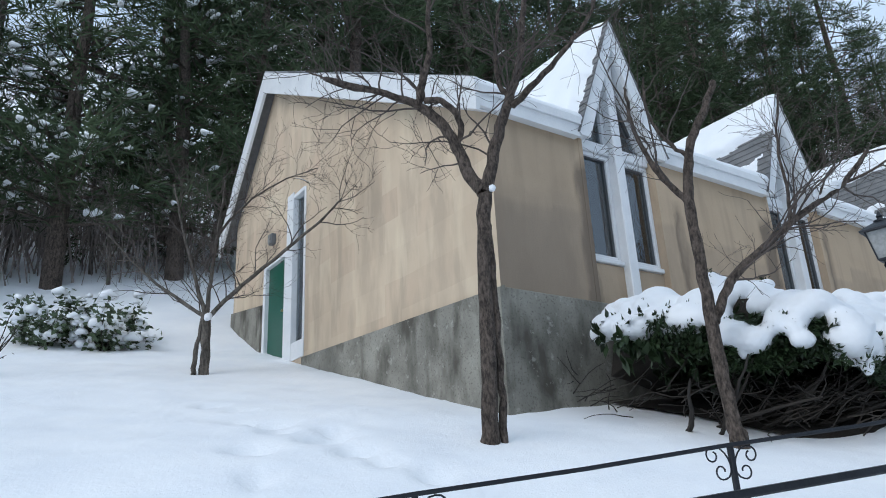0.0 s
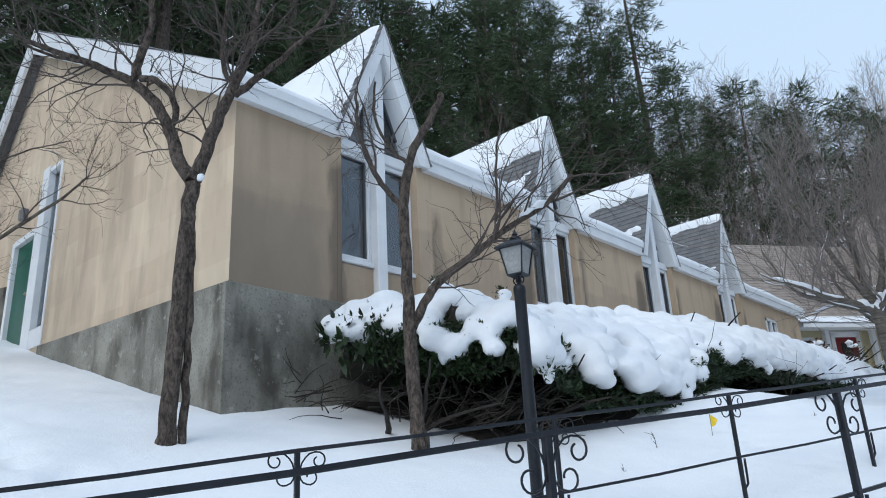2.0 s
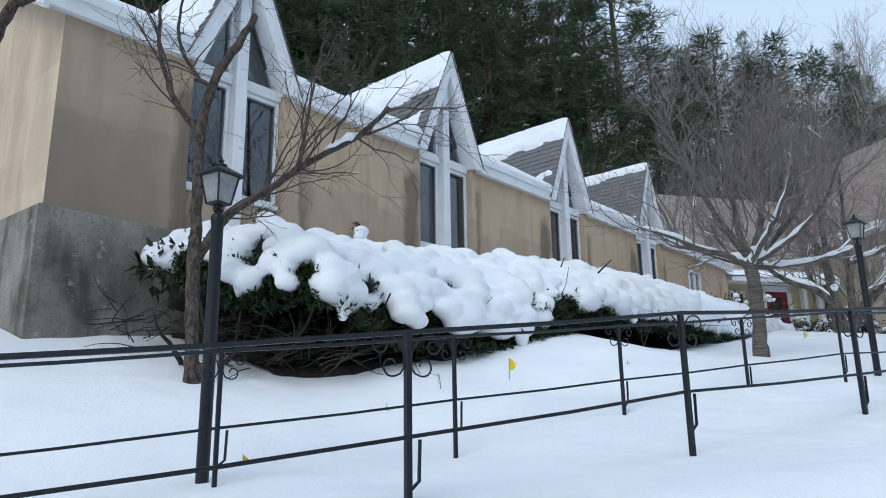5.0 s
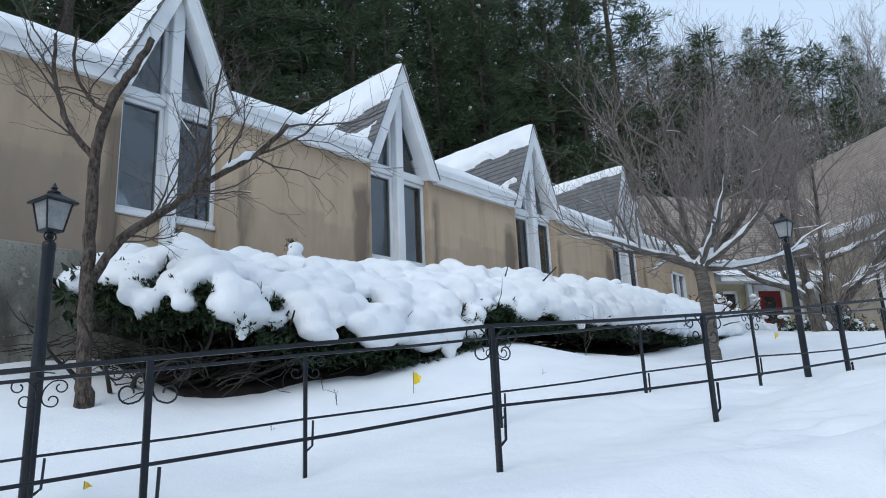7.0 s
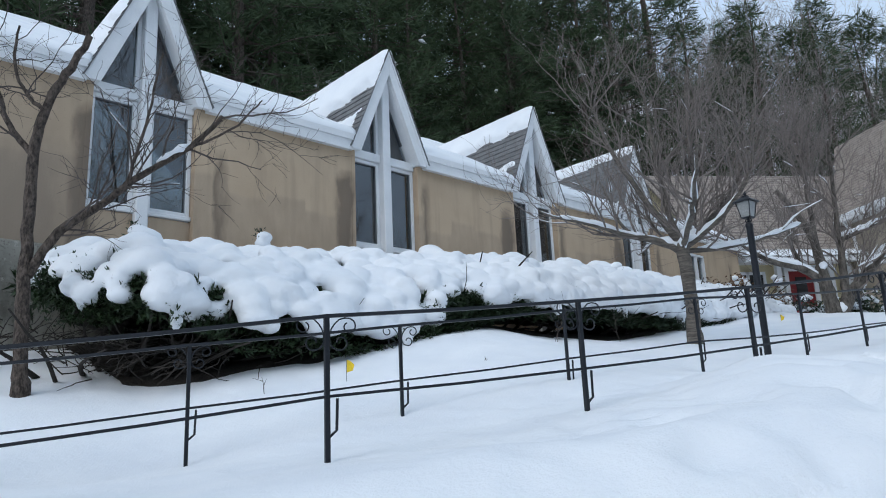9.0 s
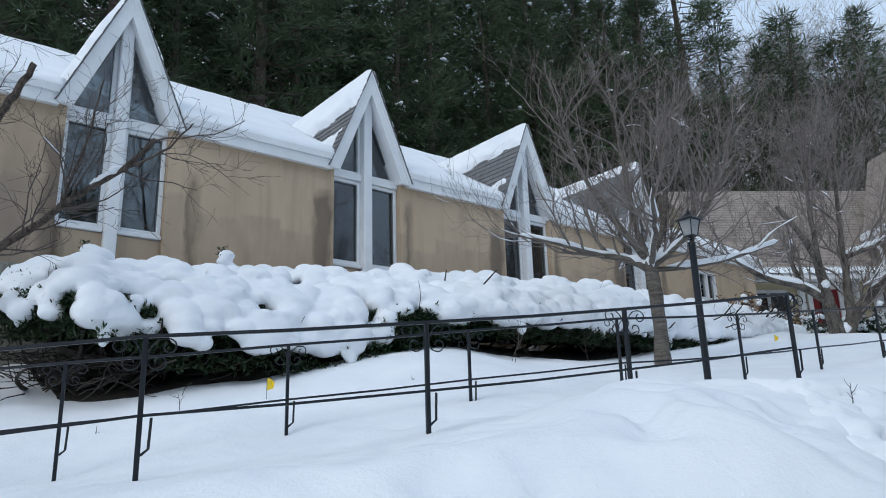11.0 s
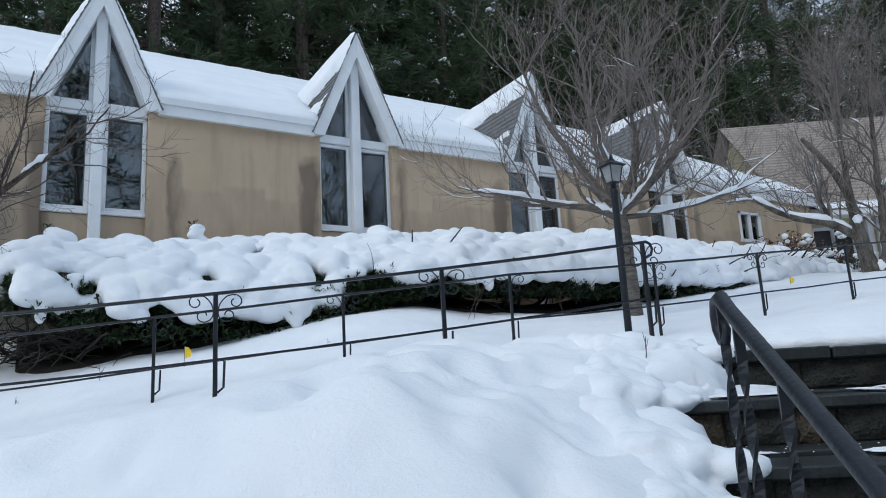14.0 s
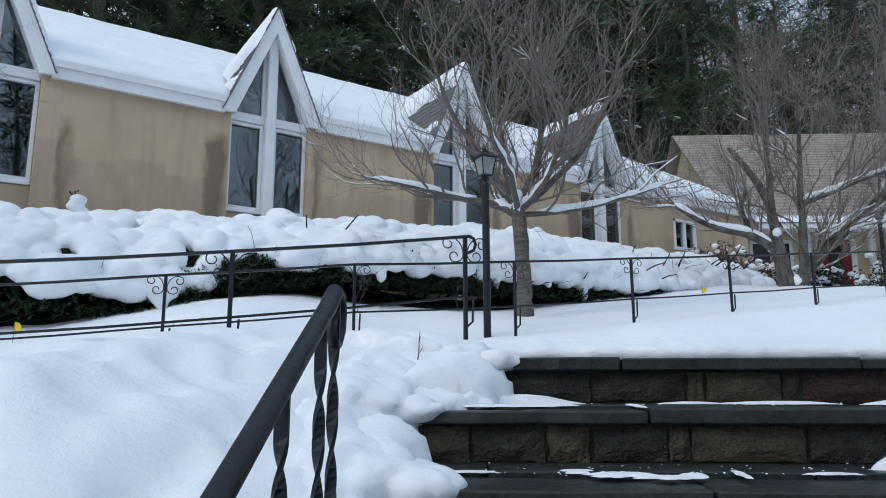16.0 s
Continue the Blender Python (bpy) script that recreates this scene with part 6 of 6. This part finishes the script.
def build_sprig(x, y, h, seed):
    """A dry twig standing out of the snow."""
    rng = random.Random(seed)
    sp = new("dry_twig")
    sp.location = (x, y, gz(x, y))
    tagged(sp, "small dry twig sticking out of the snow", "twig", group="dry twigs")
    q, rr = wander(rng, (0, 0, -0.05), (0.3, 0.1, 1), h, 0.004, 0.002, 5, 0.25)
    part("stalk", Mesh().tube(q, rr, 4), TWIG, sp)
    for k in (2, 3, 4):
        e, er = wander(rng, q[k], (rng.uniform(-1, 1), rng.uniform(-1, 1), 0.8), h * 0.5, 0.003, 0.0015, 3, 0.2)
        part("side_twig", Mesh().tube(e, er, 3), TWIG, sp)


for k, (x, y, h) in enumerate(((9.37, -2.34, 0.16), (7.0, 2.35, 0.2), (6.3, 2.3, 0.1), (9.0, 1.6, 0.08), (11.3, 2.5, 0.75), (11.42, 2.55, 0.6), (13.0, 2.6, 0.5))):
    build_sprig(x, y, h, 90 + k)


# ---------------------------------------------------------------- woods
NEEDLE = grained("pine_needle", (0.022, 0.040, 0.019), (0.070, 0.106, 0.045), 0.5, 0.75, bump=0.1, fine=12)
FAR_TWIG = grained("far_twig", (0.145, 0.126, 0.118), (0.30, 0.262, 0.246), 2, 0.95, bump=0.1)


def conifer_data(seed, height, spread, snowy, tufts=12, clumps=3.8, size=1.15):
    rng = random.Random(seed)
    trunk = Mesh()
    q, rr = wander(rng, (0, 0, -0.6), (0, 0, 1), height + 0.4, height * 0.012 + 0.06, 0.02, 10, 0.02)
    trunk.tube(q, rr, 7)
    crown, snow = Mesh(), Mesh()
    z = height * 0.10
    while z < height * 0.99:
        f = (z / height)
        reach = spread * (1 - f) ** 0.75 * rng.uniform(0.7, 1.15) + 0.3
        for _ in range(rng.choice([4, 5, 6])):
            a = rng.uniform(0, 6.283)
            d = Vector((math.cos(a), math.sin(a), rng.uniform(-0.18, 0.22)))
            L = reach * rng.uniform(0.55, 1.1)
            bend, br = wander(rng, (0, 0, z + rng.uniform(-0.2, 0.2)), d, L, 0.03 + 0.02 * (1 - f), 0.008, 5, 0.10, 0.05)
            if tufts > 5:
                trunk.tube(bend, br, 3, cap=False)
            n = max(4, int(L * clumps))
            for c in range(n):
                t = (0.25 + 0.75 * (c + rng.random()) / n) * 5
                i = min(int(t), 4)
                o = bend[i].lerp(bend[i + 1], t - i) + Vector((rng.uniform(-0.35, 0.35), rng.uniform(-0.35, 0.35), rng.uniform(-0.12, 0.18)))
                for k in range(tufts):
                    w = (d * 0.6 + Vector((rng.uniform(-1, 1), rng.uniform(-1, 1), rng.uniform(-0.55, 0.75)))).normalized()
                    s = w.cross(Vector((rng.uniform(-1, 1), rng.uniform(-1, 1), rng.uniform(-1, 1)))).normalized() * rng.uniform(0.018, 0.036) * size
                    ln = rng.uniform(0.28, 0.55) * size
                    crown.add([o - s, o + w * ln * 0.6 + s * 0.8, o + w * ln], [(0, 1, 2)])
                if rng.random() < snowy:
                    r = rng.uniform(0.06, 0.17)
                    p = [o + Vector((-r * 1.3, 0, 0.1)), o + Vector((0, rng.uniform(-r, r), 0.1 + r * 0.4)), o + Vector((r * 1.3, 0, 0.08))]
                    snow.tube(p, [r * 0.3, r * 0.75, r * 0.3], 5, squash=0.6)
        z += rng.uniform(0.35, 0.6) * (1 + 0.3 * (1 - f)) * height / 18
    return trunk.data("trunk", BARK), crown.data("crown", NEEDLE), snow.data("snow", SNOW, True)


def bare_data(seed, height, density):
    rng = random.Random(seed)
    trunk, crown = Mesh(), Mesh()
    q, rr = wander(rng, (0, 0, -0.6), (0, 0, 1), height, height * 0.011 + 0.03, 0.02, 8, 0.05)
    trunk.tube(q, rr, 6)
    out = []
    opts = dict(levels=3, density=density, length=height * 0.36, along=0.9, lift=0.35)
    opts["from"] = 0.2
    sprout(rng, q, [max(r, 0.03) for r in rr], 3, out, opts)
    for p, r, level in out:
        k = 2.2 if level == 1 else 1.8
        crown.tube(p, [x * k + 0.004 for x in r], 3, cap=False)
    return trunk.data("trunk", BARK_GREY), crown.data("crown", FAR_TWIG)


def plant(name, label, group, datas, places, seed):
    rng = random.Random(seed)
    for k, (x, y, s) in enumerate(places):
        tree = new(name)
        tree.matrix_basis = pose(x, y, gz(x, y) - 0.1, 0, 0, rng.uniform(0, 360)) @ Matrix.Diagonal((s, s, s * rng.uniform(0.9, 1.15), 1))
        tagged(tree, label, "tree", group=group)
        for me in datas[k % len(datas)]:
            if len(me.polygons):
                ob = new(me.name.split(".")[0], me)
                ob.parent = tree
                if ob.name.startswith(("crown", "snow")):
                    tagged(ob, kind="stuff")


rng = random.Random(77)
pines = [conifer_data(31, 19, 4.2, 0.012), conifer_data(32, 22, 4.8, 0.012), conifer_data(33, 17, 4.0, 0.02)]
back = [conifer_data(34, 21, 4.6, 0.0, 5, 2.2, 2.3), conifer_data(35, 18, 4.4, 0.0, 5, 2.2, 2.3)]
snowy = [conifer_data(41, 15, 3.4, 0.34), conifer_data(42, 18, 3.8, 0.28)]


def row(x0, x1, step, y, lean=0.0):
    out, x = [], x0
    while x < x1:
        out.append((x + rng.uniform(-0.9, 0.9), y + lean * (x - x0) + rng.uniform(-1.3, 1.3), rng.uniform(0.85, 1.15)))
        x += step
    return out


plant("pine_tree", "tall dark pine behind the building", "pine wood", pines, row(6, 33, 3.1, 20.0), 3)
plant("pine_tree", "tall dark pine deeper in the wood", "pine wood", back, row(5, 32, 3.4, 25.5) + row(6, 38, 4.4, 33.0), 7)
plant("pine_tree", "very tall dark pine above the far roofs", "pine wood", pines, [(30.5, 19.0, 1.1), (33.5, 21.5, 1.25), (36.0, 18.6, 1.15), (38.0, 21.5, 1.3), (35.0, 25.0, 1.2), (39.0, 18.2, 1.25), (42.0, 20.0, 1.35), (44.5, 18.4, 1.2), (41.0, 24.0, 1.3)], 17)
plant("pine_tree", "dark pine with tufts of snow on its boughs", "pine wood", snowy, row(-20, 4.5, 2.7, 22.5, -0.1), 4)
plant("pine_tree", "dark pine in the wood beyond the lawn", "pine wood", back, row(-22, 5, 5.5, 29.5), 8)
plant("pine_tree", "dark bushy pine on the crest of the hill", "hillside trees", back, [(46.5 + 1.1 * k + 1.5 * (k % 2), 17.2 - 1.75 * k, (0.74, 0.86, 0.80, 0.88, 0.78, 0.84, 0.74)[k]) for k in range(7)], 23)
bare = [bare_data(51, 11, 1.4), bare_data(52, 13, 1.25), bare_data(53, 9, 1.6)]
hill = []
for k in range(150):
    a = radians(rng.uniform(-12, 50))
    r = 16 + 70 * rng.random() ** 1.2
    x, y = 27 + r * math.cos(a), 9 + r * math.sin(a)
    if (x - 26) * 0.57 + (y - 7.2) * 0.82 > 11.5:
        hill.append((x, y, rng.uniform(0.7, 1.05)))
plant("bare_tree", "leafless grey-brown tree on the far wooded hillside", "hillside trees", bare, hill, 5)
far_pines = [(x, y, s * 0.6) for x, y, s in hill[::9]]
plant("pine_tree", "small dark pine among bare trees on the hill", "hillside trees", back, far_pines, 9)
deep = random.Random(78)
plant("pine_tree", "tall dark pine high on the wooded slope", "pine wood", back, [(12 + 2.6 * k + deep.uniform(-0.8, 0.8), 28.5 + deep.uniform(-1.5, 1.5), deep.uniform(1.1, 1.35)) for k in range(13)], 18)
plant("pine_tree", "small dark pine among bare trees on the hill", "hillside trees", back, [(x + 2.0, y + 1.2, s * 0.62) for x, y, s in hill[4::9]], 19)
plant("bare_tree", "thin leafless tree at the edge of the woods", "woodland edge", bare, [(rng.uniform(-16, 4), rng.uniform(18, 23), rng.uniform(0.35, 0.6)) for _ in range(32)], 6)
plant("bare_tree", "bare tree across the road", "roadside trees", bare, [(-8 + 2.3 * k + rng.uniform(-1, 1), -12 + rng.uniform(-5, 1) - 0.1 * k, rng.uniform(1.0, 1.5)) for k in range(14)], 10)
plant("pine_tree", "dark pine across the road", "roadside trees", back, [(-12 + 3.4 * k + rng.uniform(-1, 1), -17 + rng.uniform(-2, 1), rng.uniform(0.7, 0.9)) for k in range(8)], 20)


def build_brush():
    """The tangle of saplings between the trunks."""
    m = Mesh()
    for k in range(26000):
        if k % 4 == 0:
            x, y = rng.uniform(-26, 6), rng.uniform(20, 36)
        else:
            a, r = radians(rng.uniform(-12, 60)), 14 + 75 * rng.random()
            x, y = 27 + r * math.cos(a), 9 + r * math.sin(a)
            if (x - 26) * 0.57 + (y - 7.2) * 0.82 < 11:
                continue
        z = float(ground_height(x, y))
        h = rng.uniform(1.0, 5.5)
        w = rng.uniform(0.012, 0.035)
        t = Vector((rng.uniform(-0.35, 0.35), rng.uniform(-0.35, 0.35), 1)) * h
        b = Vector((x, y, z - 0.1))
        a = rng.uniform(0, 6.28)
        s = Vector((math.cos(a), math.sin(a), 0)) * w
        m.add([b - s, b + s, b + t * 0.6 + s * 0.6, b + t], [(0, 1, 2), (0, 2, 3)])
        for _ in range(2):
            o = b + t * rng.uniform(0.3, 0.8)
            e = o + Vector((rng.uniform(-1, 1), rng.uniform(-1, 1), rng.uniform(0.1, 0.9))) * h * 0.3
            m.add([o - s * 0.5, o + s * 0.5, e], [(0, 1, 2)])
    tagged(part("brush", m, FAR_TWIG), "grey-brown tangle of bare saplings in the woods", "brush", kind="stuff")


build_brush()
